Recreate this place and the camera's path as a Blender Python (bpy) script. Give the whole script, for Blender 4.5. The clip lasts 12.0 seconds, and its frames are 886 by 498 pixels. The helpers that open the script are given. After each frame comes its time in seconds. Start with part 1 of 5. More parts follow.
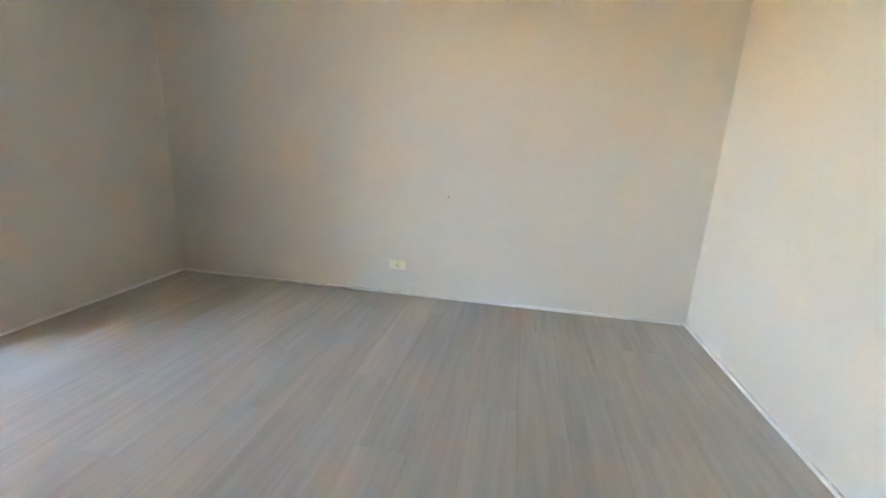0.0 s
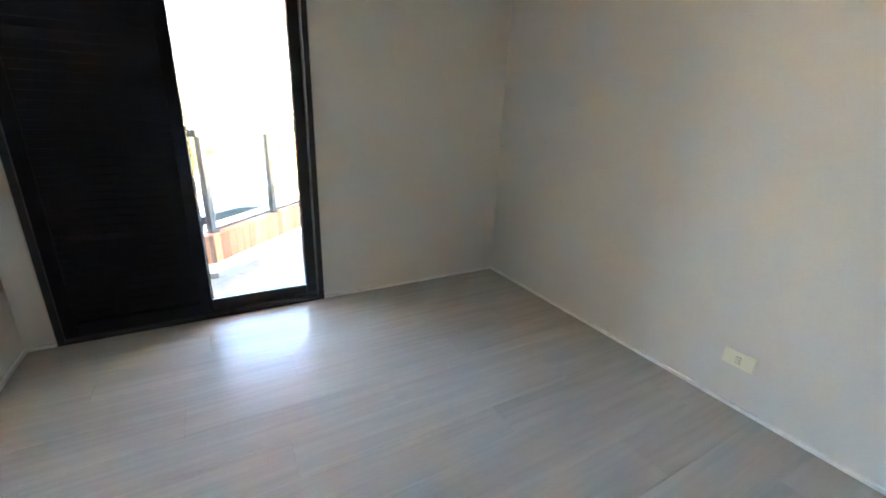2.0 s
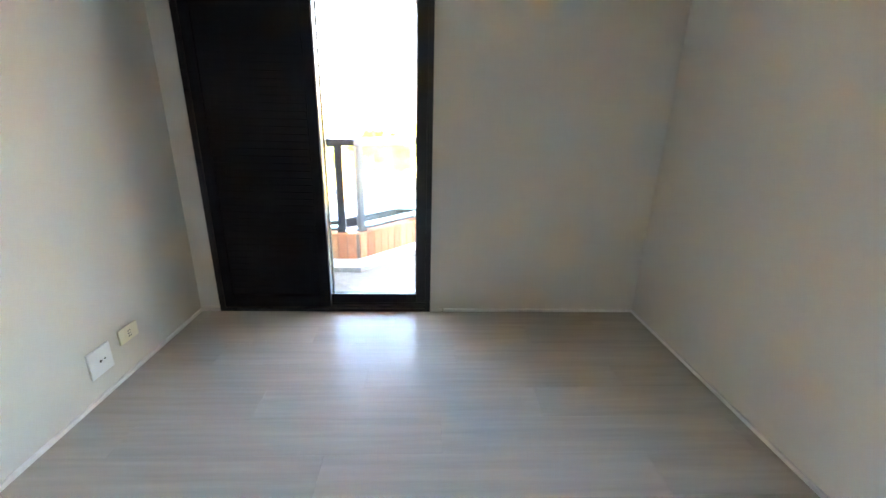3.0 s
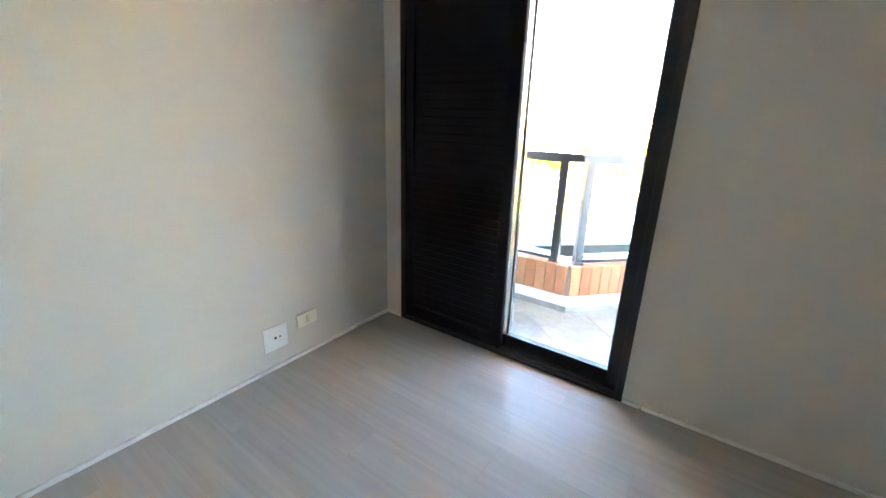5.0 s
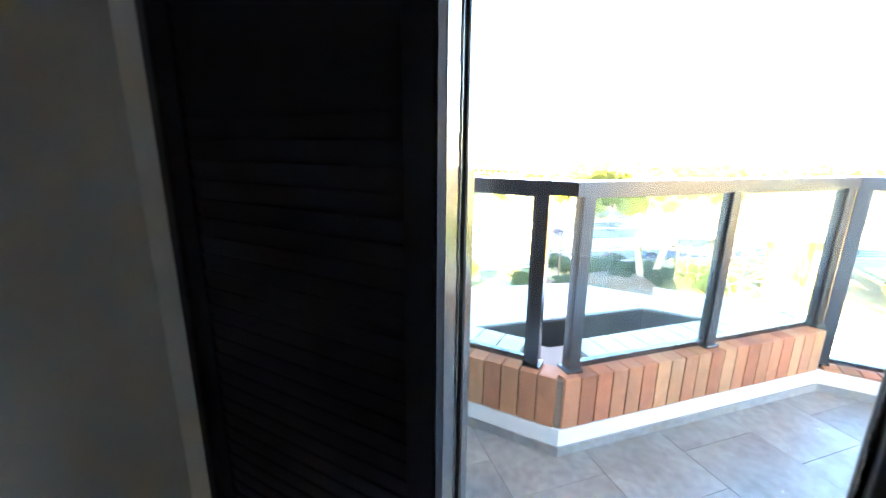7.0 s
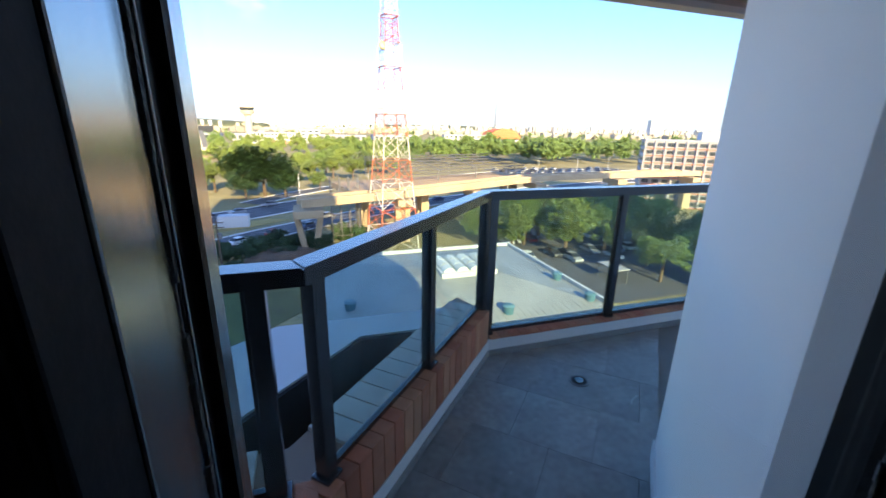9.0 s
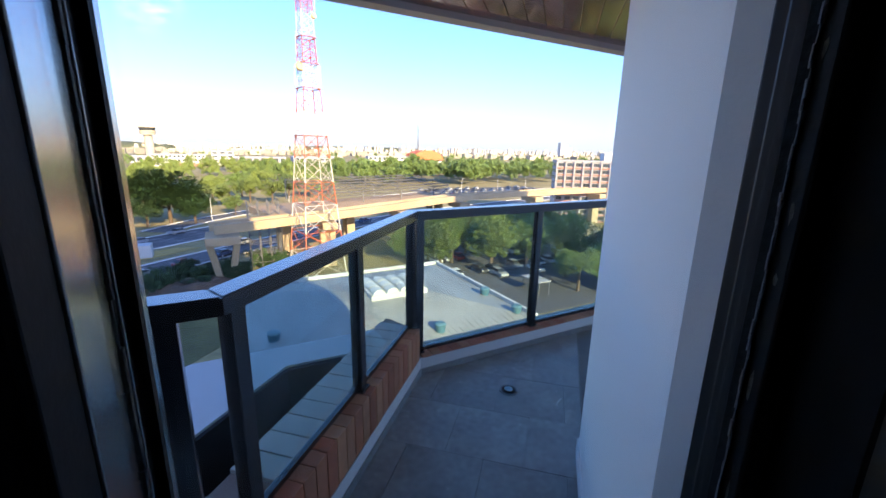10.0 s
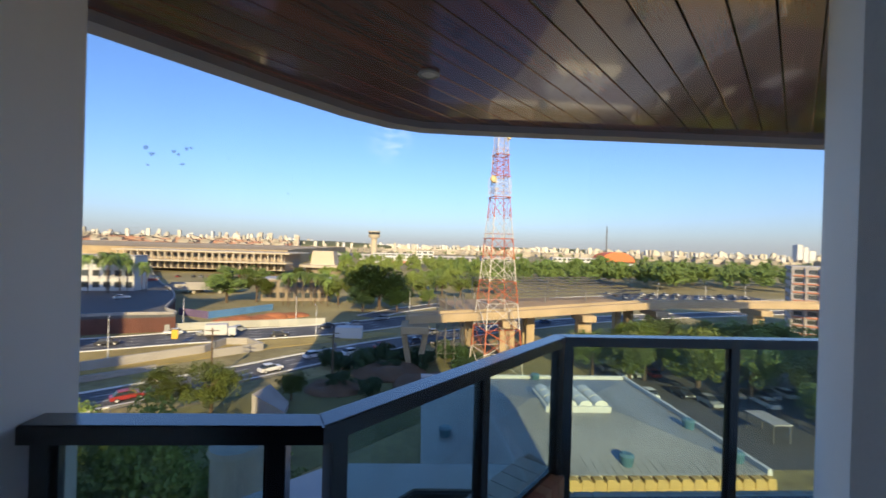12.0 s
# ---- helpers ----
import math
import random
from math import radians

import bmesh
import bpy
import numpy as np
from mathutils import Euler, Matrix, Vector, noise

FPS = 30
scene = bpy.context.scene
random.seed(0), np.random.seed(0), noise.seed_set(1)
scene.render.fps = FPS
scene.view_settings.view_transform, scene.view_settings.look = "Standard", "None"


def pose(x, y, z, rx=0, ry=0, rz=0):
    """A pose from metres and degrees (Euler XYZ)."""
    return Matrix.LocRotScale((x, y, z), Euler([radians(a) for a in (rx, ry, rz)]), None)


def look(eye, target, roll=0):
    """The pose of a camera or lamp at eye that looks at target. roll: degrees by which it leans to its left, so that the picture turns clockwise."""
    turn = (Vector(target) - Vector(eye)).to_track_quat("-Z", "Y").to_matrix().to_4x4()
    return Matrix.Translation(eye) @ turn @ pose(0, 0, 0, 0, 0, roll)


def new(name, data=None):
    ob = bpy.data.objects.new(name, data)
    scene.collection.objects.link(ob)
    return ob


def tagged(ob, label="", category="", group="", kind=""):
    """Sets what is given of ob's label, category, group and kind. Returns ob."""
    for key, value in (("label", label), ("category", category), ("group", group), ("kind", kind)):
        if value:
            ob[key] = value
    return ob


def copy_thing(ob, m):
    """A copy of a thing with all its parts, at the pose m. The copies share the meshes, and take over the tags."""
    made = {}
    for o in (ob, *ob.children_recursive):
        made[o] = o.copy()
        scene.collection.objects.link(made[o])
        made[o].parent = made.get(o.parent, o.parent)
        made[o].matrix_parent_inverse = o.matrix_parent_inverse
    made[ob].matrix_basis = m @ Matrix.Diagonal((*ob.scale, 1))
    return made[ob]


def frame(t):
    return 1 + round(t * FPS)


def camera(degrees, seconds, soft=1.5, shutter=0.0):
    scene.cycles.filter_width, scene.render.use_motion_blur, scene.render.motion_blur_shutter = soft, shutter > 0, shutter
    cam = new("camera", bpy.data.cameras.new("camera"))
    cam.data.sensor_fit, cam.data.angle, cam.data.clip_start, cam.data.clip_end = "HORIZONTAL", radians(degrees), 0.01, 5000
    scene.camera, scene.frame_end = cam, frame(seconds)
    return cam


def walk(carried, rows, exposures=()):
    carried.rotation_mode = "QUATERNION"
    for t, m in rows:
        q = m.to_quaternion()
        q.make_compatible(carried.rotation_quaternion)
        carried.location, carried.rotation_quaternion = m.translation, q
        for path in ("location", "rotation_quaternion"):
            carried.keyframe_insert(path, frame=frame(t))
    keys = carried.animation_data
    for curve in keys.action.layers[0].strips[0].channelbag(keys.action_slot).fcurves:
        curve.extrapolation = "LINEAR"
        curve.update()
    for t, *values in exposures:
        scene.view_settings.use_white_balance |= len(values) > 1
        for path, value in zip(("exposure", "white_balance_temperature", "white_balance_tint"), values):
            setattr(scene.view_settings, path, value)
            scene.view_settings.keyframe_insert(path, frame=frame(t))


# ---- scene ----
cam = camera(95.3, 12.0, soft=1.5, shutter=0.25)
EXPOSURES = [(0, 7.18, 8450, 25), (0.5, 6.85, 8150, 25), (1.0, 6.65, 8000, 24), (2.0, 6.95, 7800, 22), (3.0, 7.0, 7800, 22), (5.3, 6.85, 7750, 22), (6.0, 6.85, 7650, 22), (6.5, 6.8, 7650, 22), (6.7, 6.45, 7400, 21), (8.3, 2.15, 5400, 17), (9.0, 1.95, 5250, 18), (9.5, 1.92, 5200, 20), (10.0, 1.78, 5150, 25), (10.5, 1.52, 5150, 29), (11.0, 1.25, 5200, 29), (11.5, 0.94, 5260, 24), (12, 0.84, 5330, 19)]
PATH = [
    (0, (0.112, -2.596, 1.063), (2.015, -2.242, 0.558), 2.4),
    (0.5, (0.22, -2.502, 1.113), (2.0, -1.782, 0.553), 2.2),
    (1, (0.444, -2.488, 1.123), (2.0, -1.383, 0.524), 1.7),
    (1.5, (0.651, -2.473, 1.13), (1.952, -1.085, 0.515), 2.2),
    (2, (0.894, -2.437, 1.168), (1.843, -0.796, 0.53), 2.3),
    (2.5, (1.142, -2.375, 1.215), (1.67, -0.56, 0.564), 2.1),
    (3, (1.383, -2.327, 1.21), (1.478, -0.435, 0.568), 1.5),
    (3.5, (1.587, -2.226, 1.194), (1.284, -0.355, 0.558), 1.5),
    (5.5, (1.629, -1.442, 1.188), (0.443, 0.051, 0.585), 1.6),
    (6, (1.472, -1.089, 1.157), (0.267, 0.398, 0.574), 1.6),
    (6.5, (1.313, -0.758, 1.155), (0.17, 0.778, 0.576), 1.5),
    (6.7, (1.211, -0.656, 1.097), (0.141, 0.958, 0.6), 1.5),
    (8.3, (0.892, -0.054, 1.279), (0.949, 1.862, 0.71), 0.8),
    (8.5, (0.872, -0.052, 1.329), (1.093, 1.845, 0.737), 1.3),
    (9, (0.848, -0.075, 1.358), (1.459, 1.740, 0.781), 1.2),
    (9.5, (0.834, -0.082, 1.358), (1.688, 1.645, 0.819), 1.2),
    (10, (0.843, -0.110, 1.363), (1.785, 1.590, 0.889), 1.2),
    (10.5, (0.861, -0.113, 1.4), (1.770, 1.628, 1.025), 1.3),
    (11, (0.928, -0.163, 1.46), (1.685, 1.671, 1.21), 1.3),
    (11.5, (1.002, -0.122, 1.489), (1.491, 1.813, 1.364), 1.5),
    (12, (1.069, -0.104, 1.485), (1.182, 1.893, 1.476), 1.6),
]
walk(cam, [(t, look(eye, target, roll)) for t, eye, target, roll in PATH], EXPOSURES)

# ---- light ----
world = bpy.data.worlds.new("sky")
scene.world = world
world.use_nodes = True
wn = world.node_tree.nodes
sky = wn.new("ShaderNodeTexSky")
sky.sky_type, sky.sun_disc = "NISHITA", False
SUN_ELEV, SUN_TRAVEL = radians(22), Vector((-0.075, 1.0, 0))     # low sun behind the building
sky.sun_elevation, sky.sun_rotation = SUN_ELEV, math.atan2(0.075, -1.0)
sky.air_density, sky.dust_density, sky.ozone_density = 1.0, 0.9, 3.5
# one small wisp of cloud
wl = world.node_tree.links
sky_dir = wn.new("ShaderNodeTexCoord")
sky_map = wn.new("ShaderNodeMapping")
sky_map.inputs["Rotation"].default_value, sky_map.inputs["Scale"].default_value = (0, radians(35), 0), (26, 26, 60)
wl.new(sky_dir.outputs["Generated"], sky_map.inputs["Vector"])
wisp = wn.new("ShaderNodeTexNoise")
wisp.inputs["Scale"].default_value, wisp.inputs["Detail"].default_value = 1.0, 6.0
wl.new(sky_map.outputs[0], wisp.inputs["Vector"])
near = wn.new("ShaderNodeVectorMath"); near.operation = "DISTANCE"
near.inputs[1].default_value = Vector((-0.079, 0.966, 0.246)).normalized()
wl.new(sky_dir.outputs["Generated"], near.inputs[0])
fade = wn.new("ShaderNodeMapRange")
for s, v in (("From Min", 0.0), ("From Max", 0.06), ("To Min", 1.0), ("To Max", 0.0)):
    fade.inputs[s].default_value = v
wl.new(near.outputs["Value"], fade.inputs["Value"])
thin = wn.new("ShaderNodeMapRange")
for s, v in (("From Min", 0.42), ("From Max", 0.75), ("To Min", 0.0), ("To Max", 0.9)):
    thin.inputs[s].default_value = v
wl.new(wisp.outputs["Fac"], thin.inputs["Value"])
veil = wn.new("ShaderNodeMath"); veil.operation = "MULTIPLY"
wl.new(fade.outputs[0], veil.inputs[0]); wl.new(thin.outputs[0], veil.inputs[1])
cloud = wn.new("ShaderNodeMix"); cloud.data_type = "RGBA"
cloud.inputs[7].default_value = (6.5, 6.8, 7.0, 1)
wl.new(veil.outputs[0], cloud.inputs[0]); wl.new(sky.outputs[0], cloud.inputs[6])
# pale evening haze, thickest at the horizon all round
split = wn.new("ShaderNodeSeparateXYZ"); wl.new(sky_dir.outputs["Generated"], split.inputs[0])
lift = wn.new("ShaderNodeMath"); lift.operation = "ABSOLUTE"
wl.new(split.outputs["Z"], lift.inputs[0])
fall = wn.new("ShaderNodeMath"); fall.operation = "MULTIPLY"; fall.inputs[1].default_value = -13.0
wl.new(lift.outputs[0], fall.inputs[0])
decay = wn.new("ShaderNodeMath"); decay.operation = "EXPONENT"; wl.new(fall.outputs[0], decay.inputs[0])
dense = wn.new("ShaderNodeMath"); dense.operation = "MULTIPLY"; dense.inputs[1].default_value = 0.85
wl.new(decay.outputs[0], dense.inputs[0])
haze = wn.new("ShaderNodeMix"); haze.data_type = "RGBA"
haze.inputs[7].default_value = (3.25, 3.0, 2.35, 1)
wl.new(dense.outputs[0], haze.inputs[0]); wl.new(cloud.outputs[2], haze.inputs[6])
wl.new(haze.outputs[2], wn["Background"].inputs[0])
wn["Background"].inputs[1].default_value = 0.106
sun = new("sun", bpy.data.lights.new("sun", "SUN"))
sun.data.energy, sun.data.angle, sun.data.color = 4.3, radians(0.53), (1.0, 0.71, 0.27)
travel = SUN_TRAVEL.normalized() * math.cos(SUN_ELEV) - Vector((0, 0, math.sin(SUN_ELEV)))
sun.matrix_world = look((0, -40, 60), Vector((0, -40, 60)) + travel)


# ---- materials ----
def mat(name, color, rough=0.6, metal=0.0, var=0.12, scale=8.0, fine=90.0, bump=0.08, stretch=(1, 1, 1), island=0.0, rand=0.0, warm=0.0, spec=0.5, coat=0.0, coat_rough=0.25):
    """Two scales of colour variation and a fine relief; rand: tone by object; island: tone by loose piece."""
    m = bpy.data.materials.new(name)
    m.use_nodes = True
    nt = m.node_tree
    n, l = nt.nodes, nt.links
    b = n["Principled BSDF"]
    b.inputs["Roughness"].default_value, b.inputs["Metallic"].default_value = rough, metal
    b.inputs["Specular IOR Level"].default_value = spec
    if coat:
        b.inputs["Coat IOR"].default_value = 1.65
        b.inputs["Coat Weight"].default_value, b.inputs["Coat Roughness"].default_value = coat, coat_rough
    tc = n.new("ShaderNodeTexCoord")
    mp = n.new("ShaderNodeMapping")
    mp.inputs["Scale"].default_value = stretch
    src = tc.outputs["Object"]
    if rand:
        oi, sc, ad = n.new("ShaderNodeObjectInfo"), n.new("ShaderNodeVectorMath"), n.new("ShaderNodeVectorMath")
        sc.operation, sc.inputs[0].default_value = "SCALE", (17.0, 31.0, 23.0)
        l.new(oi.outputs["Random"], sc.inputs["Scale"])
        l.new(src, ad.inputs[0]); l.new(sc.outputs[0], ad.inputs[1])
        src = ad.outputs[0]
    l.new(src, mp.inputs["Vector"])
    big, small = n.new("ShaderNodeTexNoise"), n.new("ShaderNodeTexNoise")
    for t, s, d in ((big, scale, 4.0), (small, fine, 3.0)):
        t.inputs["Scale"].default_value, t.inputs["Detail"].default_value = s, d
        l.new(mp.outputs[0], t.inputs["Vector"])
    add = n.new("ShaderNodeMath"); add.operation = "ADD"
    l.new(big.outputs["Fac"], add.inputs[0]); l.new(small.outputs["Fac"], add.inputs[1])
    mr = n.new("ShaderNodeMapRange")
    mr.inputs["From Min"].default_value, mr.inputs["From Max"].default_value = 0.7, 1.3
    mr.inputs["To Min"].default_value, mr.inputs["To Max"].default_value = 1 - var, 1 + var
    l.new(add.outputs[0], mr.inputs["Value"])
    tone = mr.outputs[0]
    for amount, node, sock in ((island, "ShaderNodeNewGeometry", "Random Per Island"), (rand, "ShaderNodeObjectInfo", "Random")):
        if amount:
            r = n.new(node)
            k = n.new("ShaderNodeMapRange")
            k.inputs["To Min"].default_value, k.inputs["To Max"].default_value = 1 - amount, 1 + amount
            l.new(r.outputs[sock], k.inputs["Value"])
            x = n.new("ShaderNodeMath"); x.operation = "MULTIPLY"
            l.new(tone, x.inputs[0]); l.new(k.outputs[0], x.inputs[1])
            tone = x.outputs[0]
    v = n.new("ShaderNodeVectorMath"); v.operation = "SCALE"
    v.inputs[0].default_value = color
    l.new(tone, v.inputs["Scale"])
    l.new(v.outputs[0], b.inputs["Base Color"])
    if bump:
        bp = n.new("ShaderNodeBump")
        bp.inputs["Strength"].default_value, bp.inputs["Distance"].default_value = bump, 0.02
        l.new(small.outputs["Fac"], bp.inputs["Height"])
        l.new(bp.outputs[0], b.inputs["Normal"])
    return m


def glass_mat(name, tint, rough=0.0, dirt=0.0):
    m = bpy.data.materials.new(name)
    m.use_nodes = True
    nt = m.node_tree
    n, l = nt.nodes, nt.links
    n.remove(n["Principled BSDF"])
    tr, gl, mix, lw, pw, mr0 = (n.new("ShaderNode" + k) for k in ("BsdfTransparent", "BsdfGlossy", "MixShader", "LayerWeight", "Math", "MapRange"))
    tr.inputs[0].default_value = (*tint, 1)
    gl.inputs["Roughness"].default_value = rough
    pw.operation = "POWER"
    pw.inputs[1].default_value = 5.0
    mr0.inputs["To Min"].default_value, mr0.inputs["To Max"].default_value = 0.03, 0.7
    l.new(lw.outputs["Facing"], pw.inputs[0]); l.new(pw.outputs[0], mr0.inputs["Value"])
    l.new(mr0.outputs[0], mix.inputs[0]); l.new(tr.outputs[0], mix.inputs[1]); l.new(gl.outputs[0], mix.inputs[2])
    out = mix.outputs[0]
    if dirt:
        df, m2, nz, mr = n.new("ShaderNodeBsdfDiffuse"), n.new("ShaderNodeMixShader"), n.new("ShaderNodeTexNoise"), n.new("ShaderNodeMapRange")
        df.inputs[0].default_value = (0.6, 0.62, 0.62, 1)
        nz.inputs["Scale"].default_value, nz.inputs["Detail"].default_value = 5.0, 5.0
        mr.inputs["From Min"].default_value, mr.inputs["From Max"].default_value = 0.4, 0.75
        mr.inputs["To Max"].default_value = dirt
        l.new(nz.outputs["Fac"], mr.inputs["Value"]); l.new(mr.outputs[0], m2.inputs[0])
        l.new(out, m2.inputs[1]); l.new(df.outputs[0], m2.inputs[2])
        out = m2.outputs[0]
    l.new(out, n["Material Output"].inputs[0])
    return m


M_WALL = mat("wall_paint", (0.74, 0.707, 0.65), 0.75, var=0.03, scale=1.5, fine=220, bump=0.10, spec=0.25)
M_CEIL = mat("ceiling_paint", (0.78, 0.77, 0.75), 0.8, var=0.02, scale=2, fine=150, bump=0.05)
M_SKIRT = mat("white_skirting", (0.84, 0.83, 0.81), 0.45, var=0.06, scale=6, fine=60, bump=0.05)
M_PLANK = mat("grey_laminate", (0.50, 0.465, 0.425), 0.24, var=0.085, scale=2.2, fine=5, bump=0.008, stretch=(0.5, 9, 1), rand=0.04, spec=0.17)
M_GROOVE = mat("plank_groove", (0.36, 0.34, 0.31), 0.6, var=0.05)
M_BLACK = mat("black_aluminium", (0.010, 0.010, 0.012), 0.42, metal=0.0, var=0.2, scale=12, fine=150, bump=0.03)
M_BLACKM = mat("matt_black", (0.013, 0.014, 0.021), 0.75, var=0.2, scale=12, fine=150, bump=0.03, spec=0.15)
M_ALU = mat("brushed_aluminium", (0.24, 0.24, 0.235), 0.22, metal=1.0, var=0.08, scale=10, fine=120, bump=0.02, stretch=(1, 1, 0.05))
M_GASKET = mat("rubber_gasket", (0.015, 0.015, 0.015), 0.8, var=0.4, scale=30, fine=90, bump=0.15, spec=0.2)
M_PLATE = mat("ivory_plastic", (0.88, 0.84, 0.66), 0.35, var=0.02, bump=0.0)
M_PLATEW = mat("white_plastic", (0.90, 0.91, 0.92), 0.3, var=0.02, bump=0.0)
M_DARK = mat("dark_hole", (0.02, 0.02, 0.02), 0.7)
M_PANE = glass_mat("door_glass", (0.97, 0.98, 0.98), dirt=0.035)
M_RAILGLASS = glass_mat("rail_glass", (0.80, 0.905, 0.885), dirt=0.10)
M_WHITE = mat("white_render", (0.88, 0.88, 0.87), 0.7, var=0.03, scale=2, fine=130, bump=0.05)
M_BRICK = mat("orange_brick", (0.52, 0.22, 0.115), 0.75, var=0.18, scale=14, fine=120, bump=0.3, rand=0.15)
M_BRICKS = [M_BRICK, mat("tan_brick", (0.57, 0.28, 0.145), 0.75, var=0.18, scale=14, fine=120, bump=0.3, rand=0.15), mat("red_brick", (0.49, 0.175, 0.09), 0.75, var=0.18, scale=14, fine=120, bump=0.3, rand=0.18)]
M_MORTAR = mat("mortar", (0.30, 0.22, 0.17), 0.9, var=0.15, fine=200, bump=0.3)
M_SILL = mat("cream_tile", (0.55, 0.49, 0.42), 0.5, var=0.12, scale=7, fine=60, bump=0.05, rand=0.08)
M_SLATE = mat("slate_tile", (0.30, 0.305, 0.297), 0.36, var=0.25, scale=4, fine=30, bump=0.10, rand=0.10)
M_JOINT = mat("slate_joint", (0.22, 0.22, 0.21), 0.85, var=0.2)
M_RAIL = mat("bronze_rail", (0.024, 0.022, 0.022), 0.24, var=0.15, scale=9, fine=120, bump=0.0, spec=0.8, coat=0.4)
M_SOFFIT = mat("varnished_wood", (0.20, 0.062, 0.030), 0.16, var=0.35, scale=2.5, fine=30, bump=0.05, stretch=(0.4, 8, 1), island=0.35, coat=1.0, coat_rough=0.06)
M_BEAM = mat("painted_beam", (0.42, 0.38, 0.35), 0.7, var=0.08, scale=3, fine=90)
M_CONC = mat("concrete", (0.36, 0.34, 0.31), 0.85, var=0.2, scale=0.3, fine=6, bump=0.1)
M_ASPHALT = mat("asphalt", (0.10, 0.10, 0.105), 0.85, var=0.2, scale=0.1, fine=3, bump=0.05)
M_LINE = mat("road_paint", (0.7, 0.7, 0.68), 0.7, var=0.1)


# ---- mesh helpers ----
def bm_box(bm, lo, hi, bev=0.0, m=None):
    r = bmesh.ops.create_cube(bm, size=1.0)
    vs = r["verts"]
    for v in vs:
        v.co = Vector([lo[i] + (v.co[i] + 0.5) * (hi[i] - lo[i]) for i in range(3)])
    if bev:
        es = {e for v in vs for e in v.link_edges}
        vs = bmesh.ops.bevel(bm, geom=list(es), offset=bev, segments=2, affect="EDGES", profile=0.5)["verts"]
    if m is not None:
        bmesh.ops.transform(bm, matrix=m, verts=list({v for v in vs}))
    return vs


def bm_prism(bm, pts, z0, z1):
    """A prism over a plan polygon given counter-clockwise."""
    a = [bm.verts.new((x, y, z0)) for x, y in pts]
    b = [bm.verts.new((x, y, z1)) for x, y in pts]
    bm.faces.new(a[::-1]); bm.faces.new(b)
    k = len(pts)
    for i in range(k):
        bm.faces.new((a[i], a[(i + 1) % k], b[(i + 1) % k], b[i]))


def bm_rod(bm, p, q, r0, r1=None, seg=8):
    p, q = Vector(p), Vector(q)
    d = q - p
    m = Matrix.Translation((p + q) / 2) @ d.to_track_quat("Z", "Y").to_matrix().to_4x4()
    bmesh.ops.create_cone(bm, cap_ends=True, segments=seg, radius1=r0, radius2=r0 if r1 is None else r1, depth=d.length, matrix=m)


def bm_bar(bm, p, q, w, h, bev=0.0):
    """A square bar from p to q, w wide and h high."""
    p, q = Vector(p), Vector(q)
    d = q - p
    x = d.normalized()
    up = Vector((0, 0, 1)) if abs(x.z) < 0.9 else Vector((0, 1, 0))
    y = up.cross(x).normalized()
    z = x.cross(y)
    m = Matrix((x, y, z)).transposed().to_4x4()
    m.translation = (p + q) / 2
    bm_box(bm, (-d.length / 2, -w / 2, -h / 2), (d.length / 2, w / 2, h / 2), bev, m)


def mesh_of(bm, name, material, smooth=False):
    bmesh.ops.recalc_face_normals(bm, faces=bm.faces[:])
    me = bpy.data.meshes.new(name)
    bm.to_mesh(me)
    bm.free()
    me.materials.append(material)
    if smooth:
        for p in me.polygons:
            p.use_smooth = True
    return me


def part(name, bm, material, parent=None, label="", smooth=False):
    ob = new(name, mesh_of(bm, name, material, smooth))
    if parent:
        ob.parent = parent
    if label:
        ob["label"] = label
    return ob


def box(name, lo, hi, material, parent=None, bev=0.0, label=""):
    bm = bmesh.new()
    bm_box(bm, lo, hi, bev)
    return part(name, bm, material, parent, label)


def thing(name, label, category, at=(0, 0, 0), group="", kind=""):
    ob = new(name)
    ob.empty_display_size = 0.1
    ob.location = at
    return tagged(ob, label, category, group, kind)


def structure(ob, label, category):
    return tagged(ob, label, category, kind="structure")


# ---- the room ----
RW, RD, RH = 2.75, 3.70, 2.55          # width, depth, height
DX0, DX1, DZ = 0.122, 1.426, 2.12      # balcony door opening
T = 0.20                               # window wall thickness
EY0, EY1, EZ = -3.10, -2.20, 2.06      # entrance doorway in the west wall


def wall(name, boxes, label, material=None):
    bm = bmesh.new()
    for lo, hi in boxes:
        bm_box(bm, lo, hi)
    return structure(part(name, bm, material or M_WALL), label, "wall")


wall("wall_east", [((RW, -RD - 0.15, -0.1), (RW + 0.15, T, RH))], "plain greige painted bedroom wall with a low socket")
wall("wall_south", [((-0.15, -RD - 0.15, -0.1), (RW, -RD, RH))], "plain greige painted bedroom wall")
wall("wall_west", [((-0.15, EY1, -0.1), (0, T, RH)), ((-0.15, -RD, -0.1), (0, EY0, RH)), ((-0.15, EY0, EZ), (0, EY1, RH))],
     "plain greige painted bedroom wall with two low sockets")
wall("wall_north", [((0, 0, -0.1), (DX0, T - 0.01, RH)), ((DX1, 0, -0.1), (RW, T - 0.01, RH)), ((DX0, 0, DZ), (DX1, T - 0.01, RH))],
     "plain greige painted wall around the balcony door")
structure(box("ceiling", (-0.15, -RD - 0.15, RH), (RW + 0.15, T, RH + 0.12), M_CEIL), "plain white painted ceiling", "ceiling")
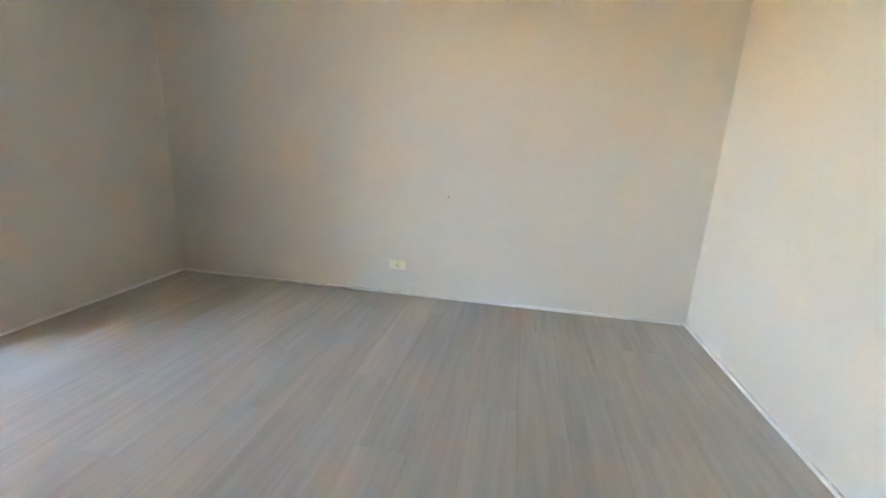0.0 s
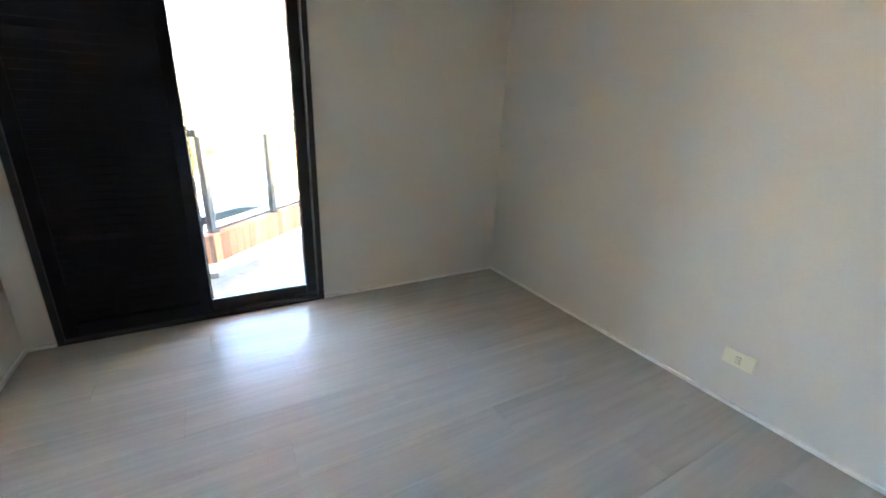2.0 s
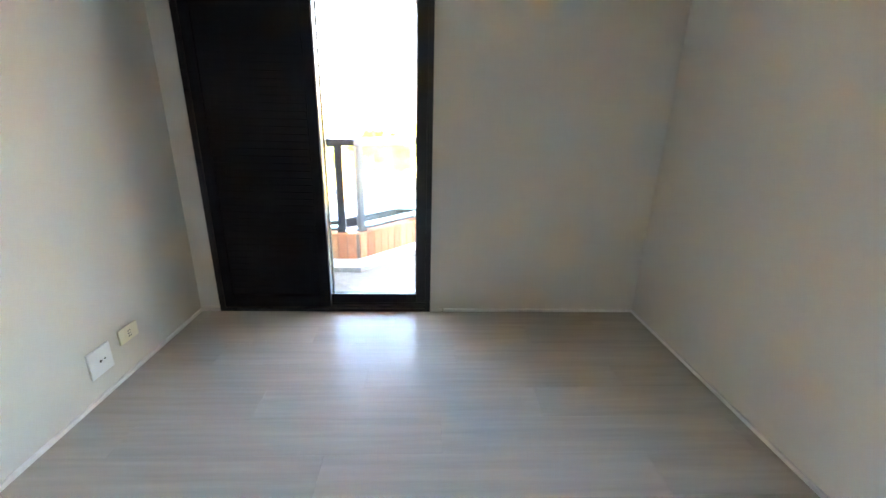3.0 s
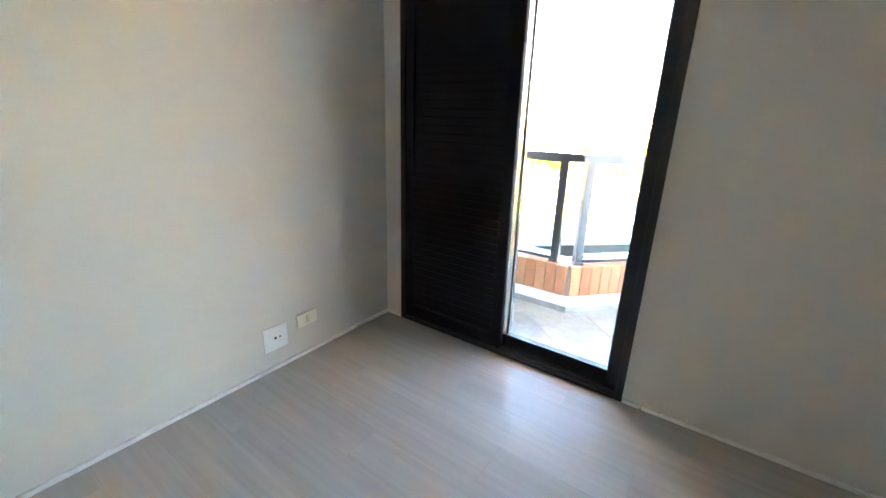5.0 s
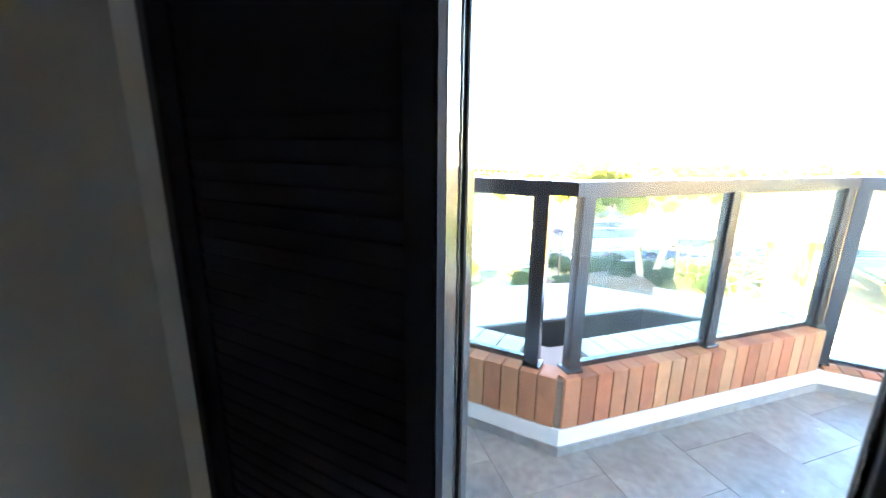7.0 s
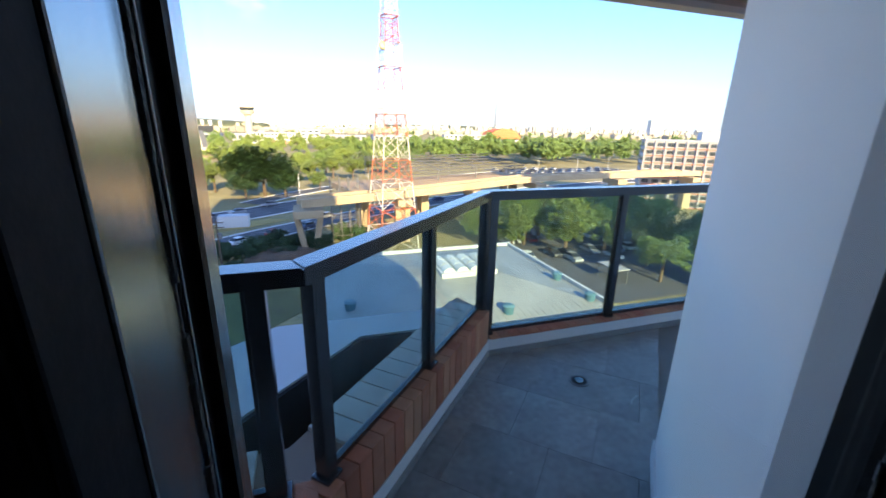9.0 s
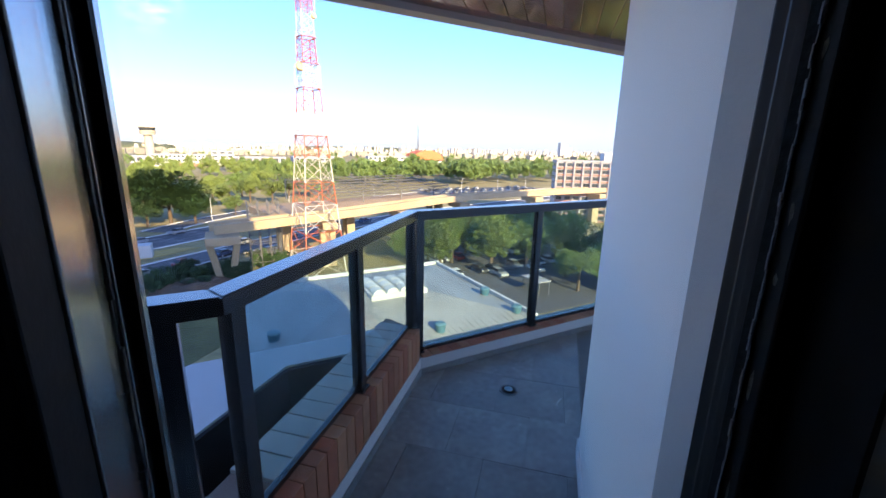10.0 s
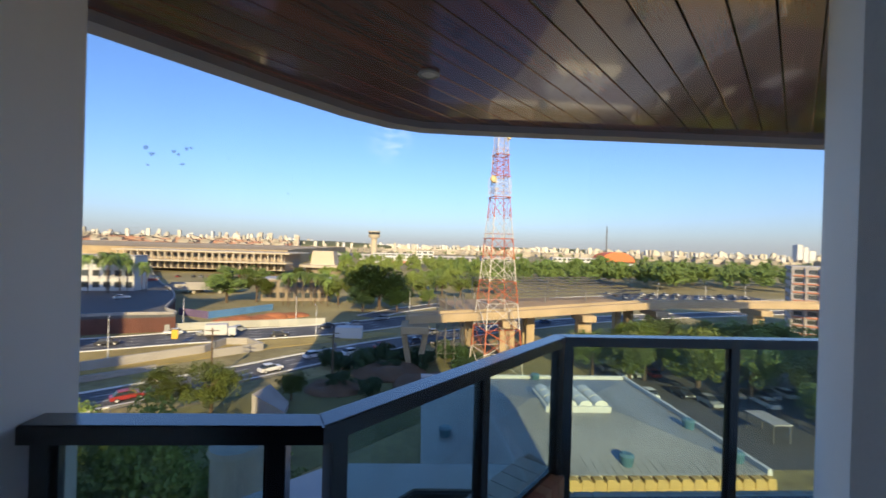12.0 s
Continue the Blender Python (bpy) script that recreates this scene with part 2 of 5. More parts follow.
# a plain dark corridor closes the place behind the entrance
wall("wall_corridor", [((-1.35, EY0 - 0.4, -0.1), (-1.25, EY1 + 0.4, RH)), ((-1.25, EY0 - 0.5, -0.1), (-0.15, EY0 - 0.4, RH)),
                       ((-1.25, EY1 + 0.4, -0.1), (-0.15, EY1 + 0.5, RH)), ((-1.35, EY0 - 0.5, RH), (-0.15, EY1 + 0.5, RH + 0.1)),
                       ((-1.25, EY0 - 0.4, -0.1), (-0.15, EY1 + 0.4, -0.004))], "plain corridor walls beyond the entrance")

floor = structure(box("floor", (-0.15, -RD, -0.10), (RW, 0.0, -0.006), M_GROOVE), "grey wood-look laminate plank floor", "floor")


def skirting(runs):
    for p, q in runs:
        bm = bmesh.new()
        bm_bar(bm, (*p, 0.010), (*q, 0.010), 0.014, 0.020, 0.004)
        structure(part("baseboard", bm, M_SKIRT), "thin white quarter-round skirting strip along the wall", "skirting")


s = 0.007
skirting([((s, -RD + 2 * s), (s, EY0)), ((s, EY1), (s, -2 * s)), ((0, -s), (DX0, -s)), ((DX1 + 0.085, -s), (RW, -s)),
          ((RW - s, -2 * s), (RW - s, -RD + 2 * s)), ((0, -RD + s), (RW, -RD + s))])
skirting([((DX1 + 0.003, -s), (DX1 + 0.075, -s))])

# ---- balcony door: black frame, closed louvred leaf, glazed leaf ----
door = structure(thing("door_1", "black aluminium sliding balcony door with a louvred leaf and a glass leaf", "balcony door"),
                 "black aluminium sliding balcony door with a louvred leaf and a glass leaf", "balcony door")
FX = 0.030
bm = bmesh.new()
bm_box(bm, (DX0, -0.012, 0.0), (DX0 + FX, 0.15, DZ), 0.002)
bm_box(bm, (DX1 - FX, -0.012, 0.0), (DX1, 0.15, DZ), 0.002)
bm_box(bm, (DX0 + FX, -0.012, DZ - 0.05), (DX1 - FX, 0.15, DZ), 0.002)
part("frame", bm, M_BLACK, door)
bm = bmesh.new()
bm_box(bm, (DX0 + FX, -0.012, 0.0), (DX1 - FX, 0.15, 0.018), 0.002)
for y in (0.012, 0.062, 0.112):
    bm_box(bm, (DX0 + FX, y - 0.003, 0.018), (DX1 - FX, y + 0.003, 0.028))
part("track", bm, M_BLACK, door)
# louvred leaf
LX0, LX1 = DX0 + FX, 0.800
leaf = new("louvre_leaf"); leaf.parent = door
bm = bmesh.new()
bm_box(bm, (LX0, 0.000, 0.03), (LX0 + 0.055, 0.045, DZ - 0.05), 0.002)
bm_box(bm, (LX1 - 0.055, 0.000, 0.03), (LX1, 0.069, DZ - 0.05), 0.002)
bm_box(bm, (LX1, 0.002, 0.03), (LX1 + 0.003, 0.028, DZ - 0.05), 0.001)
bm_box(bm, (LX0 + 0.055, 0.000, 0.03), (LX1 - 0.055, 0.045, 0.10), 0.002)
bm_box(bm, (LX0 + 0.055, 0.000, DZ - 0.12), (LX1 - 0.055, 0.045, DZ - 0.05), 0.002)
bm_box(bm, (LX0 + 0.05, 0.030, 0.09), (LX1 - 0.05, 0.036, DZ - 0.11))
part("leaf_frame", bm, M_BLACKM, leaf)
bm = bmesh.new()
bm_box(bm, (LX0 + 0.057, 0.0, 0.0), (LX1 - 0.057, 0.005, 0.044), 0.0, pose(0, 0.010, 0, 11, 0, 0))
slat = mesh_of(bm, "slat", M_BLACKM)
z = 0.11
while z < DZ - 0.17:
    o = new("slat", slat); o.parent = leaf; o.location = (0, 0, z)
    z += 0.040
# bright edge of the leaf, and the stile of the glass leaf behind it
part("edge_strip", (lambda b: (bm_box(b, (LX1, 0.028, 0.03), (LX1 + 0.004, 0.069, DZ - 0.05), 0.001), b)[1])(bmesh.new()), M_ALU, door, "bright aluminium edge")
bead_rnd = random.Random(4)
bm = bmesh.new()
zb = 0.30
while zb < 2.0:
    step = bead_rnd.uniform(0.012, 0.03)
    if not 1.06 < zb < 1.085:
        r0 = 0.0016 + bead_rnd.uniform(-0.0005, 0.0007)
        yb = 0.0695 + bead_rnd.uniform(-0.0006, 0.0006)
        bm_rod(bm, (LX1 + 0.0035, yb, zb), (LX1 + 0.0035, yb, zb + step + 0.002), r0, r0 * bead_rnd.uniform(0.8, 1.2), 7)
    zb += step
M_SEALANT = mat("grey_sealant", (0.10, 0.10, 0.10), 0.6, var=0.3, scale=40, fine=200, bump=0.3)
M_CHIP = mat("worn_patch", (0.16, 0.145, 0.12), 0.7, var=0.3, scale=60, fine=250, bump=0.2)
part("sealant_bead", bm, M_SEALANT, door, "lumpy grey sealant bead")
GX0, GX1, GY = 0.806, 1.336, 0.092
gleaf = new("glass_leaf"); gleaf.parent = door
bm = bmesh.new()
bm_box(bm, (GX0 - 0.05, GY - 0.022, 0.03), (GX0 - 0.006, GY + 0.018, DZ - 0.05), 0.002)
bm_box(bm, (GX1, GY - 0.030, 0.03), (DX1 - FX, GY + 0.018, DZ - 0.05), 0.003)
bm_box(bm, (GX0 - 0.006, GY - 0.022, 0.02), (GX1, GY + 0.018, 0.083), 0.003)
bm_box(bm, (GX0 - 0.006, GY - 0.022, DZ - 0.11), (GX1, GY + 0.018, DZ - 0.05), 0.003)
part("leaf_frame", bm, M_BLACK, gleaf)
bm = bmesh.new()
bm_box(bm, (GX0 - 0.006, GY - 0.020, 0.083), (GX0, GY + 0.034, DZ - 0.11), 0.001)
part("edge_strip", bm, M_ALU, gleaf, "bright aluminium edge")
bm = bmesh.new()
bm_box(bm, (GX0, GY - 0.0105, 0.083), (GX0 + 0.004, GY - 0.0025, DZ - 0.11))
bm_box(bm, (GX1 - 0.005, GY - 0.012, 0.083), (GX1, GY - 0.0025, DZ - 0.11))
part("gasket", bm, M_GASKET, gleaf, "worn black rubber gasket")
bm = bmesh.new()
zb = 0.10
while zb < 1.98:
    step = bead_rnd.uniform(0.010, 0.022)
    r0 = 0.0018 + bead_rnd.uniform(-0.0006, 0.0009)
    yb = GY - 0.0125 + bead_rnd.uniform(-0.0008, 0.0008)
    bm_rod(bm, (GX1 - 0.0045, yb, zb), (GX1 - 0.0045 + bead_rnd.uniform(-0.0006, 0.0006), yb, zb + step + 0.002), r0, r0 * bead_rnd.uniform(0.7, 1.2), 6)
    zb += step
part("sealant_bead", bm, M_SEALANT, gleaf, "lumpy grey sealant bead")
for zc in (0.42, 0.66, 0.91, 0.98, 1.12, 1.24, 1.31, 1.46, 1.58, 1.77):
    bm = bmesh.new()
    vs = []
    hw, hh = bead_rnd.uniform(0.0014, 0.0030), bead_rnd.uniform(0.008, 0.03)
    yc = GY - 0.0205 + bead_rnd.uniform(-0.001, 0.003)
    for k in range(9):
        a = 6.283 * k / 9
        q = bead_rnd.uniform(0.45, 1.0)
        vs.append(bm.verts.new((GX1 - 0.0004, yc + hw * q * math.cos(a), zc + hh * q * math.sin(a))))
    f = bm.faces.new(vs)
    g = bmesh.ops.extrude_face_region(bm, geom=[f])
    bmesh.ops.translate(bm, vec=(-0.0004, 0, 0), verts=[v for v in g["geom"] if isinstance(v, bmesh.types.BMVert)])
    part("paint_chip", bm, M_CHIP, gleaf, "bare grey patch where black paint has worn off")
bm = bmesh.new()
bm_box(bm, (GX0, GY - 0.002, 0.083), (GX1, GY + 0.002, DZ - 0.11))
pane = part("pane", bm, M_PANE, gleaf, "slightly dirty clear glass")
pane.visible_shadow = False
# bird-dropping smudges and specks on the outside of the pane
sm_rnd = random.Random(21)
M_SMUDGE = glass_mat("dried_dirt", (0.78, 0.79, 0.80), 0.6)
for x, z, w in ((0.9384, 1.5279, 0.0021), (0.9411, 1.5254, 0.0017), (0.9394, 1.5200, 0.0010), (0.9513, 1.5269, 0.0014), (0.9534, 1.5256, 0.0010), (0.9551, 1.5209, 0.0014), (0.9570, 1.5282, 0.0014), (0.9591, 1.5288, 0.0010), (0.9767, 1.5244, 0.0007), (1.0046, 1.5087, 0.0007), (1.0504, 1.5020, 0.0006), (1.0817, 1.5103, 0.0006), (1.0869, 1.5066, 0.0006), (1.1423, 1.4969, 0.0005)):
    bm = bmesh.new()
    n = 9
    vs = [bm.verts.new((x + w * sm_rnd.uniform(0.35, 1.0) * math.cos(6.283 * k / n), GY + 0.0024, z + 0.8 * w * sm_rnd.uniform(0.3, 1.0) * math.sin(6.283 * k / n))) for k in range(n)]
    f = bm.faces.new(vs)
    g = bmesh.ops.extrude_face_region(bm, geom=[f])
    bmesh.ops.translate(bm, vec=(0, 0.0004, 0), verts=[v for v in g["geom"] if isinstance(v, bmesh.types.BMVert)])
    part("smudge", bm, M_SMUDGE, pane, "grey dried dirt")
# the black boxed post to the east of the glass, in the room
bm = bmesh.new()
bm_box(bm, (DX1 - FX - 0.002, -0.012, 0.018), (DX1 - FX, 0.05, DZ - 0.05))
part("stop_bead", bm, M_BLACK, door)


# ---- sockets ----
def socket(name, y, z, x, w, h, facing, material, label, holes):
    """A wall plate: facing +1 looks to +x, -1 to -x."""
    th = thing(name, label, "socket", (x, y, z))
    def bx(lo, hi, b=0.0):
        bb = bmesh.new()
        xs = sorted((lo[0] * facing, hi[0] * facing))
        bm_box(bb, (xs[0], lo[1], lo[2]), (xs[1], hi[1], hi[2]), b)
        return bb
    part("plate", bx((0, -w / 2, -h / 2), (0.009, w / 2, h / 2), 0.003), material, th)
    if holes == "outlet":
        part("insert", bx((0.0085, -0.020, -0.024), (0.0115, 0.020, 0.024), 0.001), material, th)
        for dz in (-0.013, 0.0, 0.013):
            bb = bmesh.new()
            bm_rod(bb, (0.010 * facing, -0.006, dz), (0.0122 * facing, -0.006, dz), 0.0032, seg=12)
            bm_rod(bb, (0.010 * facing, 0.006, dz), (0.0122 * facing, 0.006, dz), 0.0026, seg=12)
            part("contact_hole", bb, M_DARK, th, "dark hole")
    else:
        bb = bmesh.new()
        bm_rod(bb, (0.008 * facing, -0.003, 0), (0.0100 * facing, -0.003, 0), 0.0062, seg=16)
        part("cable_hole", bb, M_DARK, th, "dark hole")
        bb = bmesh.new()
        bm_rod(bb, (0.008 * facing, 0.021, 0), (0.0098 * facing, 0.021, 0), 0.0042, seg=12)
        part("cable_hole", bb, M_DARK, th, "dark hole")
        for dy in (-0.046, 0.046):
            bb = bmesh.new()
            bm_rod(bb, (0.008 * facing, dy, 0), (0.0098 * facing, dy, 0), 0.003, seg=10)
            part("screw", bb, M_PLATEW, th)


socket("wall_socket", -1.784, 0.222, RW, 0.122, 0.072, -1, M_PLATE, "ivory plastic mains socket on the greige wall above the skirting", "outlet")
socket("wall_socket", -0.604, 0.196, 0.0, 0.120, 0.072, 1, M_PLATE, "ivory plastic mains socket beside the square white plate", "outlet")
socket("aerial_plate", -0.785, 0.166, 0.0, 0.124, 0.122, 1, M_PLATEW, "square white plastic aerial plate with a dark central hole", "blank")
bm = bmesh.new()
bm_rod(bm, (RW, -2.13, 0.72), (RW - 0.008, -2.13, 0.723), 0.003, seg=8)
tagged(part("nail", bm, M_DARK), "tiny dark nail stuck in the bare wall", "nail")


# ---- the balcony ----
ZB, ZW, ZK = -0.130, -0.012, 0.215            # floor, top of the white strip, top of the brick kerb
KT = (ZK, ZK, 0.004)                          # kerb top, run by run
C0, C1, C2, C3 = Vector((0.03, 0.975)), Vector((0.835, 0.975)), Vector((1.930, 2.130)), Vector((6.0, 2.130))
SEGS = [(C0, C1), (C1, C2), (C2, C3)]
SOFFIT_Z = 2.40
M_FACADE = M_WHITE


def offset_line(d):
    """The kerb's inner line moved outwards by d."""
    def nrm(a, b):
        u = (b - a).normalized()
        return Vector((-u.y, u.x))
    ns = [nrm(a, b) for a, b in SEGS]
    def corner(n1, n2):
        m = (n1 + n2).normalized()
        return m * (d / m.dot(n1))
    return [C0 + ns[0] * d, C1 + corner(ns[0], ns[1]), C2 + corner(ns[1], ns[2]), C3 + ns[2] * d]


def strip(name, d0, d1, z0, z1, material):
    """Solid strips along the kerb between two offsets; z1: one height, or one a run."""
    zs = z1 if isinstance(z1, tuple) else (z1,) * 3
    a, b = offset_line(d0), offset_line(d1)
    bm = bmesh.new()
    for i in range(len(zs)):
        bm_prism(bm, [tuple(p) for p in (a[i], a[i + 1], b[i + 1], b[i])], z0, zs[i])
    return part(name, bm, material)


def facade():
    bm = bmesh.new()
    # cladding outside the window wall, its reveal, and the two flanking walls
    bm_box(bm, (-0.15, T - 0.009, -3.0), (DX0 - 0.03, T + 0.005, 2.60))
    bm_box(bm, (DX0 - 0.03, T - 0.009, DZ + 0.02), (DX1 + 0.02, T + 0.005, 2.60))
    bm_box(bm, (DX0 - 0.03, T - 0.009, -3.0), (DX1 + 0.02, T + 0.005, -0.02))
    for x0, x1 in ((DX0 - 0.03, DX0 + 0.002), (DX1 - 0.002, DX1 + 0.02)):
        bm_box(bm, (x0, 0.151, -0.02), (x1, T + 0.005, DZ + 0.02))
    bm_prism(bm, [(DX1 + 0.02, 0.192), (2.318, 1.087), (11.0, 1.087), (11.0, 0.6), (RW + 0.16, 0.19)][::1], -3.0, 2.60)
    bm_box(bm, (-0.17, T + 0.005, -3.0), (0.03, 1.20, 2.60))
    return structure(part("wall_facade", bm, M_FACADE), "white rendered outside walls flanking the balcony door", "wall")


facade()
bm = bmesh.new()
u = (Vector((2.318, 1.087)) - Vector((DX1 + 0.02, 0.192))).normalized()
n = Vector((-u.y, u.x))
a, b = Vector((DX1 + 0.03, 0.20)), Vector((2.318, 1.087))
bm_prism(bm, [tuple(a), tuple(b + u * 0.010), tuple(b + u * 0.010 + n * 0.010), tuple(a + n * 0.010)], ZB, -0.045)
structure(part("trim", bm, M_WHITE), "low white plinth at the foot of the rendered wall", "plinth")

# slab, kerb, cream sill
bm = bmesh.new()
bm_prism(bm, [(0.03, 0.2), (1.45, 0.2), (2.318, 1.08), (6.0, 1.08), (6.0, 2.14), (1.925, 2.14), (0.83, 0.985), (0.03, 0.985)], -0.40, ZB - 0.010)
balcony_floor = structure(part("balcony_floor", bm, M_JOINT), "dark grey slate tile balcony floor, dusty and stained", "floor")
kerb = structure(strip("kerb", 0.012, 0.100, -0.40, tuple(k - 0.012 for k in KT), M_MORTAR), "low brick kerb under the balcony rail", "kerb")
structure(strip("trim", 0.0, 0.0125, ZB - 0.005, ZW, M_WHITE), "white painted strip along the foot of the kerb", "strip")
structure(strip("trim", -0.008, 0.0, ZB - 0.005, ZB + 0.042, M_SLATE), "dark slate skirting at the foot of the white strip", "strip")
outer_sill = structure(strip("outer_sill", 0.100, 0.300, -0.60, tuple(k - 0.024 for k in KT[:2]), M_MORTAR), "cream tiled sill outside the glass", "sill")

bm = bmesh.new()
bm_box(bm, (C2.x - 0.05, C2.y + 0.100, -0.60), (C3.x, C2.y + 0.198, KT[2] - 0.024))
structure(part("outer_sill", bm, M_MORTAR), "narrow cream sill outside the glass", "sill")

# planter outside with a white rim
bm = bmesh.new()
bm_prism(bm, [(-0.45, 0.55), (1.07, 2.04), (0.61, 2.29), (0.37, 2.10), (-0.75, 1.20)], -0.75, 0.20)
bm_prism(bm, [(1.07, 2.04), (1.45, 2.03), (1.64, 2.275), (0.61, 2.29)], -0.75, 0.20)
structure(part("planter_rim", bm, mat("rim_render", (0.66, 0.68, 0.70), 0.6, var=0.08, scale=1.2, fine=40)), "weathered white rendered planter coping outside the rail", "coping")
# near-black sheets paint in the deep shade on the void's white render and floor
bm = bmesh.new()
bm_prism(bm, [(-0.435, 0.535), (1.075, 2.015), (1.07, 2.038), (-0.45, 0.548)], -0.75, 0.188)
bm_prism(bm, [(1.075, 2.010), (1.45, 2.000), (1.45, 2.028), (1.07, 2.038)], -0.75, 0.188)
bm_prism(bm, [(-0.45, 0.55), (0.66, 1.26), (1.72, 2.36), (1.07, 2.03)], -0.78, -0.62)
structure(part("planter_lining", bm, mat("void_shade_black", (0.022, 0.022, 0.024), 0.8, var=0.3, scale=3, fine=40)), "near-black sheets painted in for the shade inside the empty planter", "lining")

# soffit: drop edge and backing
EDGE = [(-2.2, -0.2), (-0.46, 1.78), (0.09, 2.41), (0.50, 2.84), (0.78, 3.06), (1.06, 3.165), (1.45, 3.18), (6.5, 3.12)]


def inset(pts, d):
    out = []
    for i, p in enumerate(pts):
        p = Vector(p)
        a = Vector(pts[max(i - 1, 0)]); b = Vector(pts[min(i + 1, len(pts) - 1)])
        t = (b - a).normalized()
        out.append(tuple(p + Vector((t.y, -t.x)) * d))
    return out


IN1 = inset(EDGE, 0.14)
bm = bmesh.new()
for i in range(len(EDGE) - 1):
    bm_prism(bm, [IN1[i], IN1[i + 1], EDGE[i + 1], EDGE[i]], SOFFIT_Z, SOFFIT_Z + 0.35)
structure(part("soffit_edge", bm, M_BEAM), "painted concrete edge beam round the balcony ceiling", "beam")
bm = bmesh.new()
bm_prism(bm, [(-2.3, -0.3), (6.5, -0.3), *[e for e in IN1[::-1]]], SOFFIT_Z + 0.075, SOFFIT_Z + 0.35)
structure(part("soffit", bm, M_DARK), "slab above the timber balcony ceiling", "ceiling")

# handrail, posts, glass
RAIL_IN, RAIL_OUT, ZR = 0.030, 0.115, 0.990
RAIL_MID = 0.072
railing = thing("balcony_railing", "dark bronze aluminium railing with glass panels on a brick kerb", "railing")
ra, rb = offset_line(RAIL_IN), offset_line(RAIL_OUT)
for i in range(3):
    bm = bmesh.new()
    bm_prism(bm, [tuple(q) for q in (ra[i], ra[i + 1], rb[i + 1], rb[i])], ZR - 0.052, ZR)
    bmesh.ops.bevel(bm, geom=[e for e in bm.edges if abs(e.verts[0].co.z - e.verts[1].co.z) < 1e-6 and e.verts[0].co.z > ZR - 0.01], offset=0.004, segments=2, affect="EDGES")
    part("handrail", bm, M_RAIL, railing)
mid = offset_line(RAIL_MID)
# distances along each run at which posts stand
POSTS = [(0.045, 0.660), (0.050, 0.800, 1.555), (0.040, 1.050, 2.10, 3.15)]
PW = 0.026
for i, dist in enumerate(POSTS):
    a, b = mid[i], mid[i + 1]
    u = (b - a).normalized()
    ang = math.degrees(math.atan2(u.y, u.x))
    zk = KT[i]
    for d in dist:
        c = a + u * d
        bm = bmesh.new()
        bm_box(bm, (-PW, -PW, zk + 0.010), (PW, PW, ZR - 0.050), 0.003)
        o = part("post", bm, M_RAIL, railing)
        o.matrix_basis = pose(c.x, c.y, 0, 0, 0, ang)
        bm = bmesh.new()
        bm_box(bm, (-PW - 0.012, -PW - 0.012, zk - 0.012), (PW + 0.012, PW + 0.012, zk + 0.012), 0.003)
        f = part("post_foot", bm, M_RAIL, railing)
        f.matrix_basis = pose(c.x, c.y, 0, 0, 0, ang)
    for d0, d1 in zip(dist, dist[1:]):
        p, q = a + u * (d0 + PW), a + u * (d1 - PW)
        w = (q - p).length
        bm = bmesh.new()
        bm_box(bm, (0, -0.012, zk + 0.008), (w, 0.012, zk + 0.034), 0.002)
        bm_box(bm, (0, -0.012, ZR - 0.064), (w, 0.012, ZR - 0.052), 0.002)
        bm_box(bm, (0, -0.012, zk + 0.034), (0.012, 0.012, ZR - 0.064), 0.002)
        bm_box(bm, (w - 0.012, -0.012, zk + 0.034), (w, 0.012, ZR - 0.064), 0.002)
        fr = part("panel_frame", bm, M_RAIL, railing)
        fr.matrix_basis = pose(p.x, p.y, 0, 0, 0, ang)
        bm = bmesh.new()
        bm_box(bm, (0.012, -0.003, zk + 0.034), (w - 0.012, 0.003, ZR - 0.064))
        g = part("glass_panel", bm, M_RAILGLASS, fr, "hazy grey-green glass")
        g.visible_shadow = False

# ceiling spotlight and floor drain
spot = thing("ceiling_spotlight", "round recessed spotlight with a white glass face in the timber ceiling", "spotlight", (1.09, 2.14, SOFFIT_Z + 0.05))
bm = bmesh.new()
bmesh.ops.create_cone(bm, cap_ends=False, segments=32, radius1=0.062, radius2=0.055, depth=0.014, matrix=pose(0, 0, -0.007))
bmesh.ops.create_cone(bm, cap_ends=False, segments=32, radius1=0.062, radius2=0.046, depth=0.004, matrix=pose(0, 0, -0.016, 180))
part("trim_ring", bm, mat("grey_ring", (0.4, 0.4, 0.4), 0.4), spot, smooth=True)
bm = bmesh.new()
bmesh.ops.create_uvsphere(bm, u_segments=24, v_segments=10, radius=0.047)
bmesh.ops.scale(bm, vec=(1, 1, 0.35), verts=bm.verts[:])
bmesh.ops.translate(bm, vec=(0, 0, -0.006), verts=bm.verts[:])
part("lamp_face", bm, mat("frosted_face", (0.75, 0.74, 0.70), 0.3, var=0.03), spot, smooth=True)
drain = thing("floor_drain", "small round chrome floor drain set in the slate", "drain", (2.35, 1.70, ZB))
bm = bmesh.new()
bmesh.ops.create_cone(bm, cap_ends=True, segments=32, radius1=0.060, radius2=0.056, depth=0.010)
part("flange", bm, mat("dull_chrome", (0.25, 0.25, 0.25), 0.4, metal=0.6), drain)
bm = bmesh.new()
bmesh.ops.create_cone(bm, cap_ends=True, segments=32, radius1=0.045, radius2=0.045, depth=0.004, matrix=pose(0, 0, 0.0065))
part("slot_ring", bm, M_DARK, drain, "dark slots")
bm = bmesh.new()
bmesh.ops.create_cone(bm, cap_ends=True, segments=32, radius1=0.030, radius2=0.026, depth=0.008, matrix=pose(0, 0, 0.010))
part("cap", bm, M_ALU, drain)

